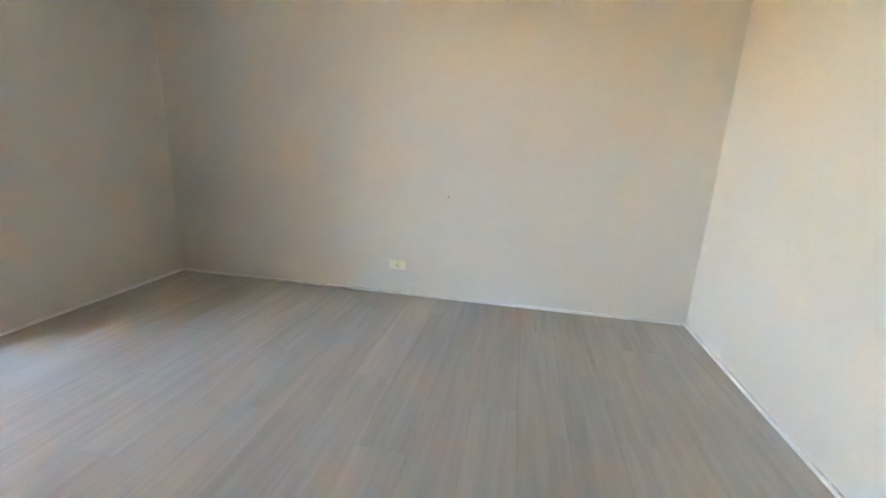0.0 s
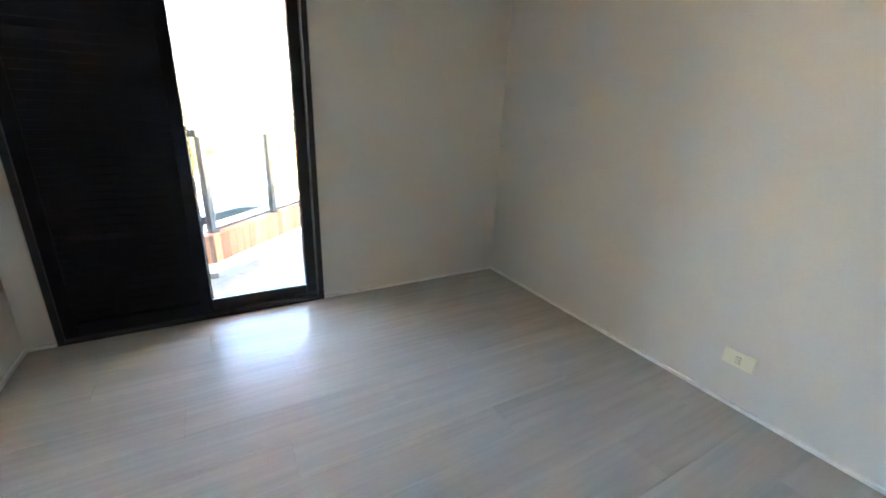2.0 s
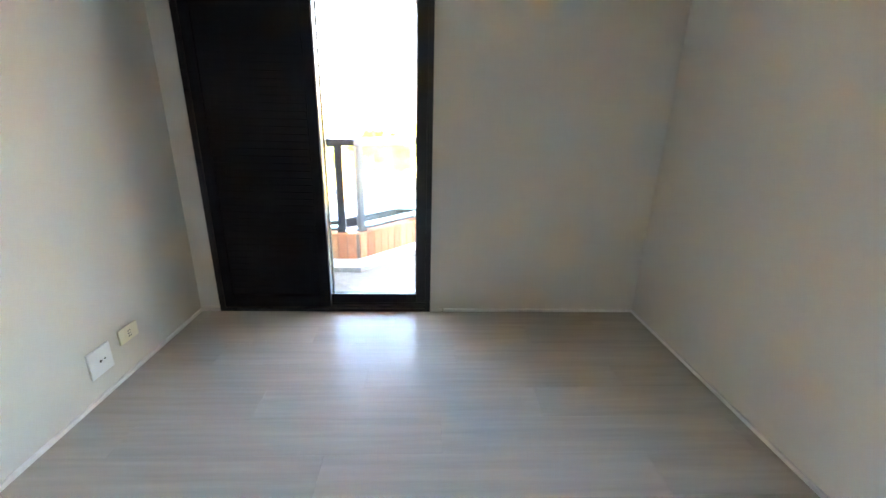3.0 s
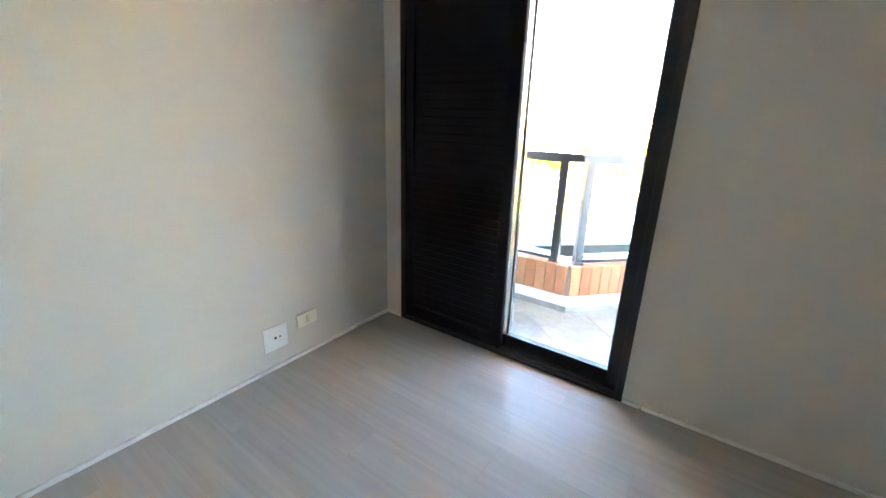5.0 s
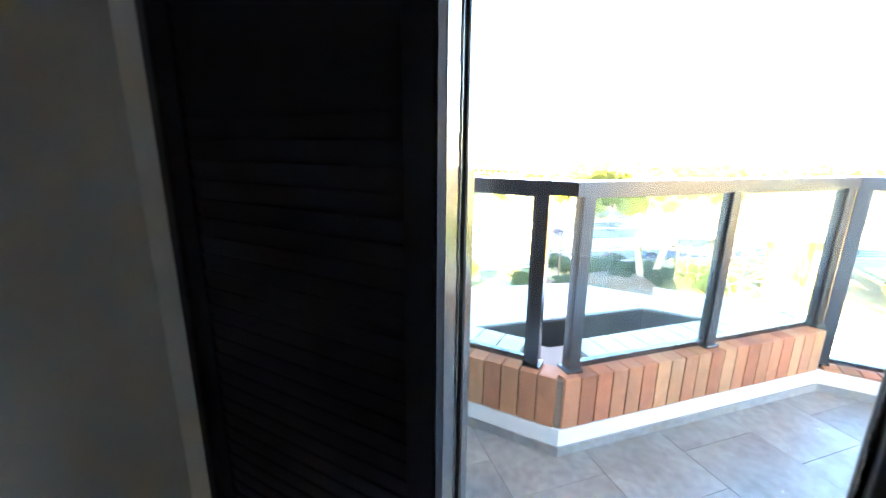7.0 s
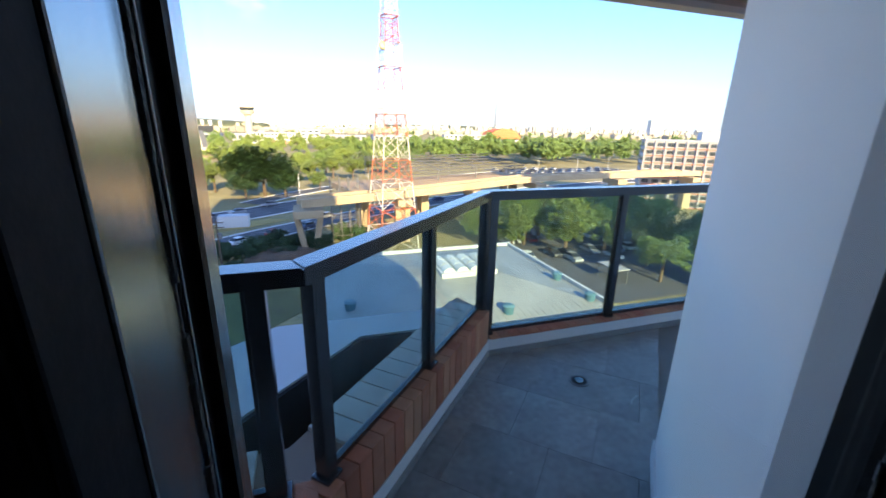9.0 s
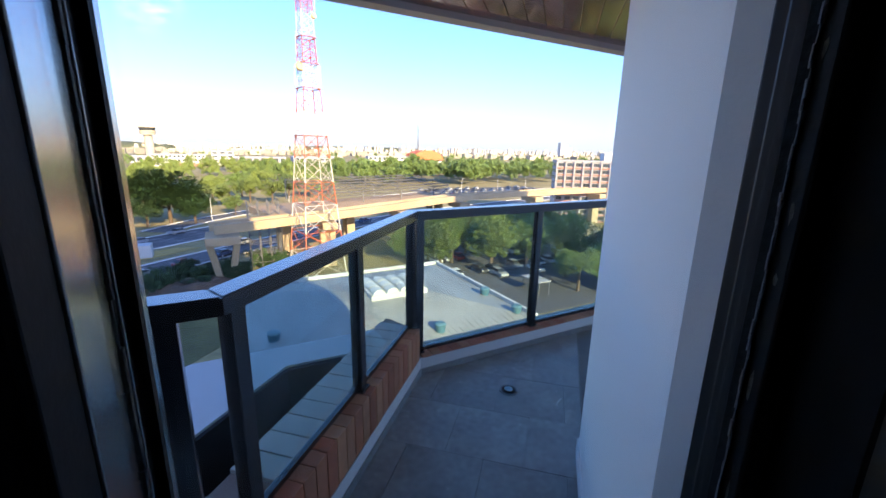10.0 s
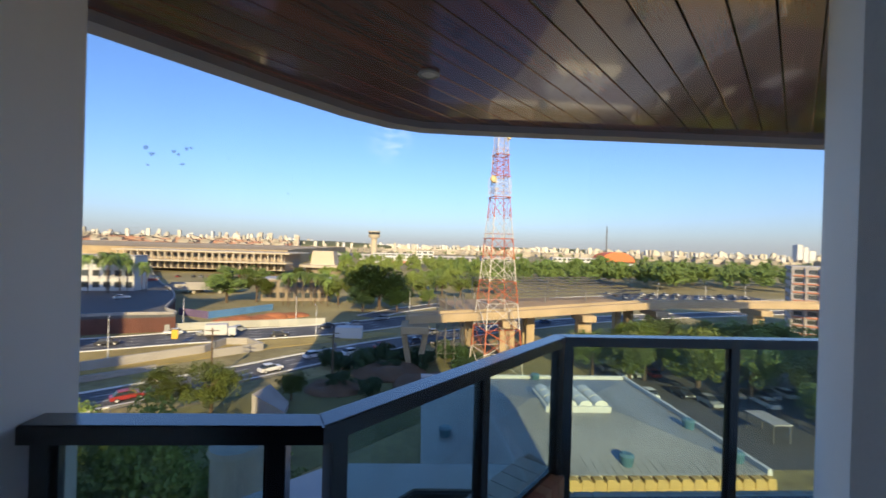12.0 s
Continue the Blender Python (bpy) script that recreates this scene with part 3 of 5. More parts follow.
# pale specks and a curled scrap on the slate
M_SPECK = mat("pale_speck", (0.7, 0.7, 0.68), 0.8)
sp = random.Random(31)
for x, y in ((2.02, 1.86), (2.12, 1.92), (2.30, 1.95), (2.55, 1.90), (2.70, 1.75), (2.05, 1.55), (2.62, 1.55), (2.2, 1.4), (1.7, 1.5), (1.85, 1.72), (2.45, 1.3), (1.62, 1.2)):
    bm = bmesh.new()
    r = sp.uniform(0.003, 0.007)
    bmesh.ops.create_icosphere(bm, subdivisions=1, radius=r)
    bmesh.ops.scale(bm, vec=(1, sp.uniform(0.6, 1.4), 0.35), verts=bm.verts[:])
    bmesh.ops.translate(bm, vec=(x, y, ZB + 0.0015), verts=bm.verts[:])
    tagged(part("debris_chip", bm, M_SPECK), "tiny pale chip of debris on the slate floor", "debris", group="chips on the balcony floor")
bm = bmesh.new()
for k in range(6):
    a, c = k / 6, (k + 1) / 6
    bm_rod(bm, (2.50 + 0.09 * a, 1.42 + 0.07 * a + 0.01 * math.sin(5 * a), ZB + 0.003), (2.50 + 0.09 * c, 1.42 + 0.07 * c + 0.01 * math.sin(5 * c), ZB + 0.003), 0.0025, seg=6)
tagged(part("scrap", bm, M_SPECK), "thin curled pale scrap lying on the slate floor", "debris")
bm = bmesh.new()
p, q = Vector((1.95, 0.700, 0.72)), Vector((2.02, 0.772, 0.745))
bm_rod(bm, p, q, 0.0012, seg=5)
tagged(part("wall_scuff", bm, M_BEAM), "short grey scuff on the white rendered wall", "scuff")


# ---- the block that holds the flat: it shades the near ground ----
bm = bmesh.new()
for lo, hi in (((-15.0, -16, -22), (11.2, 0.10, -3.0)), ((-15.0, -16, 3.0), (11.2, 0.6, 36)), ((-15.0, -16, -3.0), (-1.6, 0.1, 3.0)),
               ((RW + 0.2, -16, -3.0), (11.2, 0.55, 3.0)), ((-1.6, -16, -3.0), (RW + 0.2, -RD - 0.2, 3.0))):
    bm_box(bm, lo, hi)
structure(part("building_block", bm, M_FACADE), "tall rendered apartment block that holds the flat", "building")

# unseen towers added beside and behind it: their long shadows cross roads and viaduct
def shadow_caster(x0, x1, y0, y1, top):
    bm = bmesh.new()
    bm_box(bm, (x0, y0, -22.5), (x1, y1, top))
    z = -19.0
    while z < top:
        bm_box(bm, (x0 - 0.25, y0 - 0.25, z - 0.2), (x1 + 0.25, y1 + 0.25, z + 0.2))
        z += 3.0
    bm_box(bm, (x0 + 3, y0 + 3, top), (x0 + 9, y1 - 3, top + 4))
    structure(part("neighbouring_tower", bm, M_FACADE), "unseen rendered tower added beside the block to cast its shadow", "building")


for spec in ((-150, -62, -44, -24, 56), (-54, -37, -46, -30, 21), (65, 92, -60, -40, 62), (29, 54, -50, -26, 3)):
    shadow_caster(*spec)

# ---- ground, roads ----
G = -22.0
M_GROUND = mat("earth_and_grass", (0.27, 0.23, 0.10), 0.95, var=0.45, scale=0.045, fine=0.9, bump=0.2)
M_GRASS = mat("dry_grass", (0.38, 0.29, 0.09), 0.95, var=0.35, scale=0.12, fine=2.5, bump=0.3)
M_EARTH = mat("red_earth", (0.34, 0.13, 0.05), 0.95, var=0.3, scale=0.2, fine=2.0, bump=0.3)
M_REDWALL = mat("red_brown_wall", (0.12, 0.05, 0.035), 0.9, var=0.25, scale=0.3, fine=3.0, bump=0.1)
M_BARK = mat("bark", (0.12, 0.085, 0.055), 0.9, var=0.3, scale=2, fine=14, bump=0.4, stretch=(1, 1, 0.2))
M_LEAF = mat("green_leaves", (0.120, 0.172, 0.034), 0.6, var=0.3, scale=0.25, fine=2.0, bump=0.0, island=0.35, rand=0.35)
M_LEAFY = mat("olive_leaves", (0.145, 0.185, 0.030), 0.6, var=0.3, scale=0.3, fine=2.0, bump=0.0, island=0.35, rand=0.25)
M_LEAFD = mat("dark_leaves", (0.032, 0.066, 0.018), 0.6, var=0.3, scale=0.3, fine=2.0, bump=0.0, island=0.35, rand=0.25)
bm = bmesh.new()
bm_box(bm, (-5000, -5000, G - 2), (5000, 5000, G))
ground = structure(part("ground", bm, M_GROUND), "dry grass and bare earth around the roads", "ground")


def smooth_line(pts, n=6):
    P = [Vector(p) for p in pts]
    out = []
    for i in range(len(P) - 1):
        p0, p1, p2, p3 = P[max(i - 1, 0)], P[i], P[i + 1], P[min(i + 2, len(P) - 1)]
        for k in range(n):
            t = k / n
            out.append(0.5 * (2 * p1 + (p2 - p0) * t + (2 * p0 - 5 * p1 + 4 * p2 - p3) * t * t + (3 * p1 - p0 - 3 * p2 + p3) * t ** 3))
    return out + [P[-1]]


def ribbon(bm, line, o0, o1, z0, z1):
    """A solid band along a line in the plan, between the side offsets o0 and o1 (left is positive)."""
    n = len(line)
    sec = []
    for i, p in enumerate(line):
        d = line[min(i + 1, n - 1)] - line[max(i - 1, 0)]
        nn = Vector((-d.y, d.x)).normalized() if len(d) == 2 else Vector((-d.y, d.x, 0)).normalized()
        zz = p.z if len(p) == 3 else 0
        sec.append([bm.verts.new((p.x + nn.x * o, p.y + nn.y * o, zz + z)) for o, z in ((o0, z0), (o1, z0), (o1, z1), (o0, z1))])
    for a, b in zip(sec, sec[1:]):
        for k in range(4):
            bm.faces.new((a[k], a[(k + 1) % 4], b[(k + 1) % 4], b[k]))
    bm.faces.new(sec[0]); bm.faces.new(sec[-1])


def road(name, pts, width, label, lines=(0.0,), kerbs=True):
    line = smooth_line(pts)
    bm = bmesh.new()
    ribbon(bm, line, -width / 2, width / 2, G - 0.2, G + 0.03)
    r = structure(part(name, bm, M_ASPHALT), label, "road")
    for o in lines:
        b2 = bmesh.new()
        for i in range(0, len(line) - 1, 2):
            ribbon(b2, line[i:i + 2], o - 0.1, o + 0.1, G + 0.03, G + 0.036)
        part("lane_line", b2, M_LINE, r)
    if kerbs:
        for sgn in (-1, 1):
            b2 = bmesh.new()
            a, b = sorted((sgn * width / 2, sgn * (width / 2 + 0.5)))
            ribbon(b2, line, a, b, G - 0.2, G + 0.18)
            part("kerb", b2, M_LINE, r, "pale concrete kerb")
    return line


ROAD_A = road("road", [(-110, 15), (-70, 41), (-45.5, 60.5), (-31, 73), (-20, 84), (-1, 100), (28, 119), (80, 142), (190, 170)], 8.5, "asphalt dual carriageway with pale kerbs", (-1.2, 1.6))
ROAD_B = road("road", [(-140, 55), (-100, 78), (-71, 92), (-55, 100), (-42, 105), (-20, 114.5), (0, 130), (30, 150), (90, 176), (220, 205)], 13.0, "wide asphalt avenue with cars", (-3.2, 0.0, 3.2))
road("road", [(-16, 133), (-4, 150), (14, 166), (40, 180), (100, 205)], 7.0, "side road curving through the trees", ())
# grass median and barrier between the carriageways
bm = bmesh.new()
bm_prism(bm, [(-58, 71), (-44, 80), (-30, 92), (-12, 102), (-4, 108), (-9, 109.5), (-22, 103.5), (-40, 96.5), (-56, 91), (-72, 82)], G - 0.1, G + 0.10)
structure(part("verge", bm, M_GRASS), "dry yellow grass median between the roads", "verge")
bm = bmesh.new()
bm_prism(bm, [(-70, 25), (-34, 56), (-18, 70), (0, 88), (12, 84), (8, 60), (-10, 42), (-40, 22)], G - 0.1, G + 0.06)
structure(part("verge", bm, mat("slope_grass", (0.13, 0.13, 0.045), 0.95, var=0.45, scale=0.15, fine=2.2, bump=0.3)), "green and bare sloping verge below the road", "verge")
bm = bmesh.new()
for c, rx, ry, h in (((-4, 74), 7, 5, 1.8), ((3, 68), 6, 5, 1.5), ((-12, 66), 5, 4, 1.0)):
    r = bmesh.ops.create_uvsphere(bm, u_segments=24, v_segments=12, radius=1.0)
    for v in r["verts"]:
        v.co = Vector((c[0] + v.co.x * rx, c[1] + v.co.y * ry, G + v.co.z * h + 0.9 * noise.noise(v.co * 2.5 + Vector((rx, 0, 0)))))
tagged(part("earth_mound", bm, mat("brown_earth", (0.13, 0.085, 0.05), 0.95, var=0.4, scale=0.4, fine=3, bump=0.4), smooth=True), "bare reddish earth bank behind the bushes", "earth bank")

# underpass ramp walls
bm = bmesh.new()
for p, q, h in (((-75, 60), (-56.6, 74.6), 1.7), ((-56.6, 74.6), (-43.4, 86.7), 1.7), ((-72, 52), (-52.2, 69.0), 1.0), ((-52.2, 69.0), (-45.6, 75.0), 1.0),
                ((-40.2, 83.4), (-32.5, 89.6), 1.6), ((-32.5, 89.6), (-37.6, 94.3), 1.6), ((-43.4, 86.7), (-42.3, 94.0), 1.6), ((-42.3, 94.0), (-37.6, 94.3), 1.6)):
    bm_bar(bm, (*p, G + h / 2), (*q, G + h / 2), 0.5, h)
tagged(part("ramp_wall", bm, M_CONC), "pale concrete retaining walls of an underpass ramp in the grass", "retaining wall", kind="structure")
# elevated forecourt road behind a red retaining wall
DECK = [(-150, 50), (-110, 80), (-77, 102), (-61, 107), (-68, 115), (-78, 136), (-92, 158), (-110, 181), (-148, 235), (-190, 300), (-240, 300), (-230, 150)]
bm = bmesh.new(); bm_prism(bm, DECK, G - 0.5, -18.3)
structure(part("retaining_wall", bm, M_REDWALL), "dark red retaining wall below the raised forecourt", "retaining wall")
bm = bmesh.new(); bm_prism(bm, DECK, -18.3, -17.6)
structure(part("forecourt", bm, M_ASPHALT), "raised asphalt forecourt road of the terminal", "road")
bm = bmesh.new()
line = smooth_line([(-150, 50.3), (-110, 80.3), (-77, 102), (-61.5, 107), (-68, 115), (-78, 136), (-92, 158), (-110, 181), (-148, 235)])
ribbon(bm, line, 0.1, 0.5, -17.6, -16.9)
structure(part("parapet", bm, M_CONC), "low concrete parapet along the raised road", "parapet")
bm = bmesh.new()
bm_bar(bm, (-108, 180, -19.0), (-80, 187, -19.0), 0.6, 2.6); bm_bar(bm, (-111, 189, -19.0), (-82, 196, -19.0), 0.6, 2.6)
bm_bar(bm, (-109, 184.6, -19.3), (-81, 191.5, -19.3), 8.6, 0.6)
for bx, by in ((-98, 187), (-88, 189.5)):
    bm_box(bm, (bx - 0.7, by - 3.6, G - 0.2), (bx + 0.7, by + 3.6, -19.5))
structure(part("road_bridge", bm, M_CONC), "pale concrete bridge leading off the raised forecourt", "bridge")


def fence(name, pts, h, material, label, panel=2.4):
    th = thing(name, label, "fence")
    for a, b in zip(pts, pts[1:]):
        a, b = Vector(a), Vector(b)
        n = max(1, int((b - a).length / panel))
        for k in range(n):
            p, q = a.lerp(b, k / n), a.lerp(b, (k + 0.985) / n)
            bm = bmesh.new()
            bm_bar(bm, (p.x, p.y, G + h / 2), (q.x, q.y, G + h / 2), 0.10, h)
            part("panel", bm, material, th)


fence("hoarding", [(-63, 105.8), (-61, 108), (-50, 112.2), (-26, 119.5)], 1.9, mat("pale_hoarding", (0.42, 0.42, 0.37), 0.6, rand=0.12), "pale metal site hoarding along the avenue")
fence("hoarding", [(-62, 125), (-49.4, 143)], 2.2, mat("blue_hoarding", (0.10, 0.22, 0.42), 0.6, rand=0.15), "blue metal site hoarding round the dig")
fence("hoarding", [(-74, 131), (-62, 125)], 2.2, mat("violet_hoarding", (0.16, 0.12, 0.24), 0.6, rand=0.15), "faded violet metal site hoarding")
bm = bmesh.new()
for k in range(7):
    r = bmesh.ops.create_uvsphere(bm, u_segments=16, v_segments=8, radius=1.0)
    cx, cy = -54 + k * 2.6, 119.5 + k * 2.2
    for v in r["verts"]:
        v.co = Vector((cx + v.co.x * 4.5, cy + v.co.y * 3.0, G + v.co.z * (1.3 + 0.4 * math.sin(k * 2)) + 0.3 * noise.noise(v.co * 2.5 + Vector((k, 0, 0)))))
tagged(part("earth_heap", bm, M_EARTH, smooth=True), "long heap of orange excavated earth behind hoardings", "earth heap")


# ---- trees ----
def leaf_cloud(seed, clumps, leaves, size, flat=0.75, droop=0.0, lobes=11):
    """Crown of unit radius: many small leaves in uneven clumps."""
    rnd = random.Random(seed)
    verts, faces = [], []
    cs, heads = [], []
    while len(heads) < lobes:
        p = Vector([rnd.uniform(-1, 1) for _ in range(3)])
        if 0.35 < p.length < 1:
            heads.append((p * 0.70, rnd.uniform(0.15, 0.30)))
    while len(cs) < clumps:
        c, spread = rnd.choice(heads)
        p = c + Vector([rnd.gauss(0, spread) for _ in range(3)])
        if p.length < 1.05:
            cs.append((Vector((p.x, p.y, p.z * flat)) * 0.84, rnd.uniform(0.09, 0.26)))
    for c, r in cs:
        for _ in range(leaves):
            d = Vector([rnd.gauss(0, 1) for _ in range(3)]).normalized() * r * rnd.uniform(0.55, 1.0)
            o = c + d
            o.z -= droop * rnd.random()
            a = Vector([rnd.gauss(0, 1) for _ in range(3)]).normalized()
            b = a.orthogonal().normalized()
            s = size * rnd.uniform(0.6, 1.3)
            n = len(verts)
            verts += [o + a * s, o + b * s * 0.6, o - a * s, o - b * s * 0.6]
            faces.append((n, n + 1, n + 2, n + 3))
    return verts, faces


def cloud_mesh(name, material, *args, **kw):
    v, f = leaf_cloud(*args, **kw)
    me = bpy.data.meshes.new(name)
    me.from_pydata([tuple(p) for p in v], [], f)
    me.materials.append(material)
    return me


CROWNS = {"green": [cloud_mesh("crown", M_LEAF, 10 + k, 56, 90, 0.046) for k in range(3)],
          "olive": [cloud_mesh("crown", M_LEAFY, 20 + k, 56, 90, 0.046) for k in range(3)],
          "dark": [cloud_mesh("crown", M_LEAFD, 30 + k, 56, 90, 0.046) for k in range(3)],
          "dome": [cloud_mesh("crown", M_LEAFD, 70, 170, 130, 0.036, lobes=24)],
          "fine": [cloud_mesh("crown", M_LEAF, 40 + k, 95, 140, 0.026) for k in range(2)],
          "fineolive": [cloud_mesh("crown", M_LEAFY, 50 + k, 95, 140, 0.026) for k in range(2)]}


def trunk_mesh(seed, flare=1.0):
    rnd = random.Random(seed)
    bm = bmesh.new()
    bm_rod(bm, (0, 0, -0.03), (0.01, 0, 0.45), 0.035 * flare, 0.024, 7)
    for k in range(5):
        a = k * 1.26 + rnd.uniform(-0.3, 0.3)
        z = 0.38 + 0.03 * k
        bm_rod(bm, (0.01, 0, z), (0.17 * math.cos(a), 0.17 * math.sin(a), z + rnd.uniform(0.18, 0.3)), 0.017, 0.006, 5)
    return mesh_of(bm, "trunk", M_BARK)


TRUNKS = [trunk_mesh(k) for k in range(3)]
tree_rnd = random.Random(5)


def tree(x, y, h, w, kind="green", z=G, label="leafy green street tree", group="trees along the roads"):
    t = thing("tree", label, "tree", (x, y, z), group)
    tr = new("trunk", tree_rnd.choice(TRUNKS)); tr.parent = t; tr.scale = (h, h, h)
    cr = new("crown", tree_rnd.choice(CROWNS[kind])); cr.parent = t
    cr.location = (0, 0, h * 0.60); cr.scale = (w * 0.56, w * 0.56, h * 0.52)
    t.rotation_euler = (0, 0, tree_rnd.uniform(0, 6.28))
    return t


def palm_meshes():
    bm = bmesh.new()
    for k in range(8):
        bm_rod(bm, (0.02 * math.sin(k * 0.5), 0, k / 8), (0.02 * math.sin((k + 1) * 0.5), 0, (k + 1) / 8), 0.022 - 0.0012 * k, 0.021 - 0.0012 * k, 7)
    tr = mesh_of(bm, "trunk", M_BARK)
    rnd = random.Random(3)
    v, f = [], []
    for k in range(60):
        a, up = rnd.uniform(0, 6.28), rnd.uniform(-0.3, 0.9)
        prev = None
        for s in range(7):
            t = s / 6
            p = Vector((math.cos(a) * t, math.sin(a) * t, up * t - 1.1 * t * t))
            side = Vector((-math.sin(a), math.cos(a), 0)) * (0.075 * math.sin(3.0 * min(t + 0.08, 1)))
            row = [p + side + Vector((0, 0, -abs(side.length) * 0.6)), p, p - side + Vector((0, 0, -abs(side.length) * 0.6))]
            if prev is not None:
                n = len(v)
                v += prev + row
                f += [(n, n + 1, n + 4, n + 3), (n + 1, n + 2, n + 5, n + 4)]
            prev = row
    me = bpy.data.meshes.new("fronds")
    me.from_pydata([tuple(p) for p in v], [], f)
    me.materials.append(M_LEAF)
    return tr, me


PALM_T, PALM_F = palm_meshes()


def palm(x, y, h, z=G):
    t = thing("palm_tree", "tall slender palm tree with a drooping green crown", "palm tree", (x, y, z), "palms by the terminal")
    tr = new("trunk", PALM_T); tr.parent = t; tr.scale = (h * 0.55, h * 0.55, h * 0.86)
    cr = new("fronds", PALM_F); cr.parent = t; cr.location = (0, 0, h * 0.85); cr.scale = (h * 0.23,) * 3
    t.rotation_euler = (0, 0, tree_rnd.uniform(0, 6.28))


for x, y, h in ((-50, 155, 13), (-47.5, 153, 14), (-45, 156, 13.5), (-42.5, 154, 14.5), (-40, 157, 13), (-38, 154, 14), (-35.5, 156, 13.5), (-33, 153, 12), (-48.5, 158, 12.5), (-37, 159, 13)):
    palm(x, y, h)
for x, y, h in ((-110, 142, 15), (-107, 146, 16), (-104, 143, 15), (-101.5, 148, 13), (-99, 152, 12), (-106, 151, 15.5), (-96.5, 150, 10)):
    palm(x, y, h, -17.6)
tree(-72, 158, 15, 19, "green", label="broad flat-topped green tree beside the palms"); tree(-62, 161, 12, 12, "olive")
for x, y, h, w in ((-13, 146, 17, 24), (-18.5, 142.5, 11, 11), (-6.5, 142.5, 11, 11)):
    tree(x, y, h, w, "dome", label="large dense dark green tree in the block's shade")
for x, y, h, w, k in ((-30, 158, 12, 11, "olive"), (-25, 166, 11, 10, "olive"), (4, 178, 12, 12, "olive"), (12, 192, 12, 11, "olive"), (20, 184, 11, 11, "olive"), (29, 200, 13, 12, "green"),
                      (-2, 200, 13, 13, "olive"), (10, 215, 14, 14, "green"), (40, 205, 13, 13, "green"), (-28, 195, 12, 13, "olive"), (-45, 205, 12, 13, "green"), (-60, 215, 12, 14, "olive"),
                      (52, 215, 14, 14, "green"), (-84, 225, 11, 14, "green"), (-95, 235, 11, 13, "green"), (-40, 180, 10, 9, "olive"), (-53, 178, 10, 10, "olive"), (5, 158, 8, 8, "green")):
    tree(x, y, h, w, k)
for x, y, h, w, k in ((-32, 55, 7, 9.5, "fineolive"), (-26.5, 56, 7.5, 8.5, "fineolive"), (-17.5, 61, 5, 5, "fine"), (-12, 24, 13, 9, "fine"), (-16, 27, 14, 9, "fineolive"), (-9.5, 27, 11, 7, "fine"), (-19, 22, 13, 9, "fine"), (-21, 26, 13.5, 8, "fineolive"), (-24, 30, 12, 9, "fine")):
    tree(x, y, h, w, k, label="bushy bright green tree on the slope")
bush_rnd = random.Random(9)
for x, y in ((-13, 76), (-10.5, 79), (-7.5, 82), (-5, 84), (-2, 83), (0.5, 80), (3.5, 82), (6, 86), (9, 85), (-9, 75), (-4, 78), (11, 82), (-15, 79), (2, 76), (13, 79), (-10.1, 82.0), (-3.9, 74.9), (1.3, 82.4), (7.2, 84.8), (10.0, 77.1), (-11.4, 65.8), (-6.5, 63.5), (-15.9, 77.9)):
    b = thing("bush", "dense dark green bush on the bank", "bush", (x, y, G), "bushes on the bank")
    c = new("foliage", bush_rnd.choice(CROWNS["dark"])); c.parent = b
    w, h = bush_rnd.uniform(2.0, 3.0), bush_rnd.uniform(2.4, 4.2)
    c.location, c.scale = (0, 0, h * 0.5), (w, w, h * 0.72)
# trees in the car park
for x, y, h, w, k in ((38, 68, 10, 7, "fineolive"), (43, 72, 11, 8, "fine"), (47.5, 64, 11.5, 9, "fineolive"), (52, 70, 10, 8, "fine"), (55, 62, 10, 8, "fine"), (60, 68, 11, 9, "fine"), (50, 78, 11, 9, "fine"),
                      (64, 60, 10, 8, "fineolive"), (68, 55, 9, 8, "fine"), (58, 54, 9, 8, "fineolive"), (70, 66, 11, 9, "fine"), (62, 78, 11, 9, "fine"), (72, 76, 11, 9, "fine"), (54, 47, 8, 7, "fine"), (61, 47, 9, 7, "fineolive"), (56, 85, 9, 8, "fine"), (66, 87, 8, 7, "fineolive"), (78, 60, 10, 8, "fine"), (45, 82, 9, 7, "fine"), (34, 74, 9, 7, "fine"), (66, 72, 11, 9, "fineolive")):
    tree(x, y, h * 1.05, w * 1.35, k, label="green tree standing between the parked cars", group="trees in the car park")
# woods in the distance
def woods(name, count, xr, yr, hr, seed, material, label):
    rnd = random.Random(seed)
    V, F = [], []
    base = [leaf_cloud(seed * 7 + k, 24, 44, 0.062, lobes=6) for k in range(4)]
    for _ in range(count):
        x, y = rnd.uniform(*xr), rnd.uniform(*yr)
        h = rnd.uniform(*hr); w = h * rnd.uniform(0.42, 0.62)
        v, f = rnd.choice(base)
        n = len(V)
        V += [(x + p.x * w, y + p.y * w, G + h * 0.56 + p.z * h * 0.58) for p in v]
        F += [tuple(i + n for i in q) for q in f]
    me = bpy.data.meshes.new(name)
    me.from_pydata(V, [], F)
    me.materials.append(material)
    tagged(new(name, me), label, "woods", kind="stuff")


woods("woods", 130, (70, 430), (240, 330), (16, 23), 1, M_LEAF, "dense dark green wood behind the car parks")
woods("woods", 90, (20, 240), (260, 420), (11, 17), 2, M_LEAF, "mixed green trees beyond the viaduct")
woods("woods", 70, (-60, 60), (230, 480), (11, 16), 3, M_LEAFY, "sunlit olive trees near the hangars")
woods("woods", 60, (-260, -60), (380, 700), (9, 14), 4, M_LEAF, "scattered green trees behind the terminal")
woods("woods", 120, (-1500, 1600), (800, 1500), (10, 18), 5, M_LEAF, "hazy line of trees below the skyline")


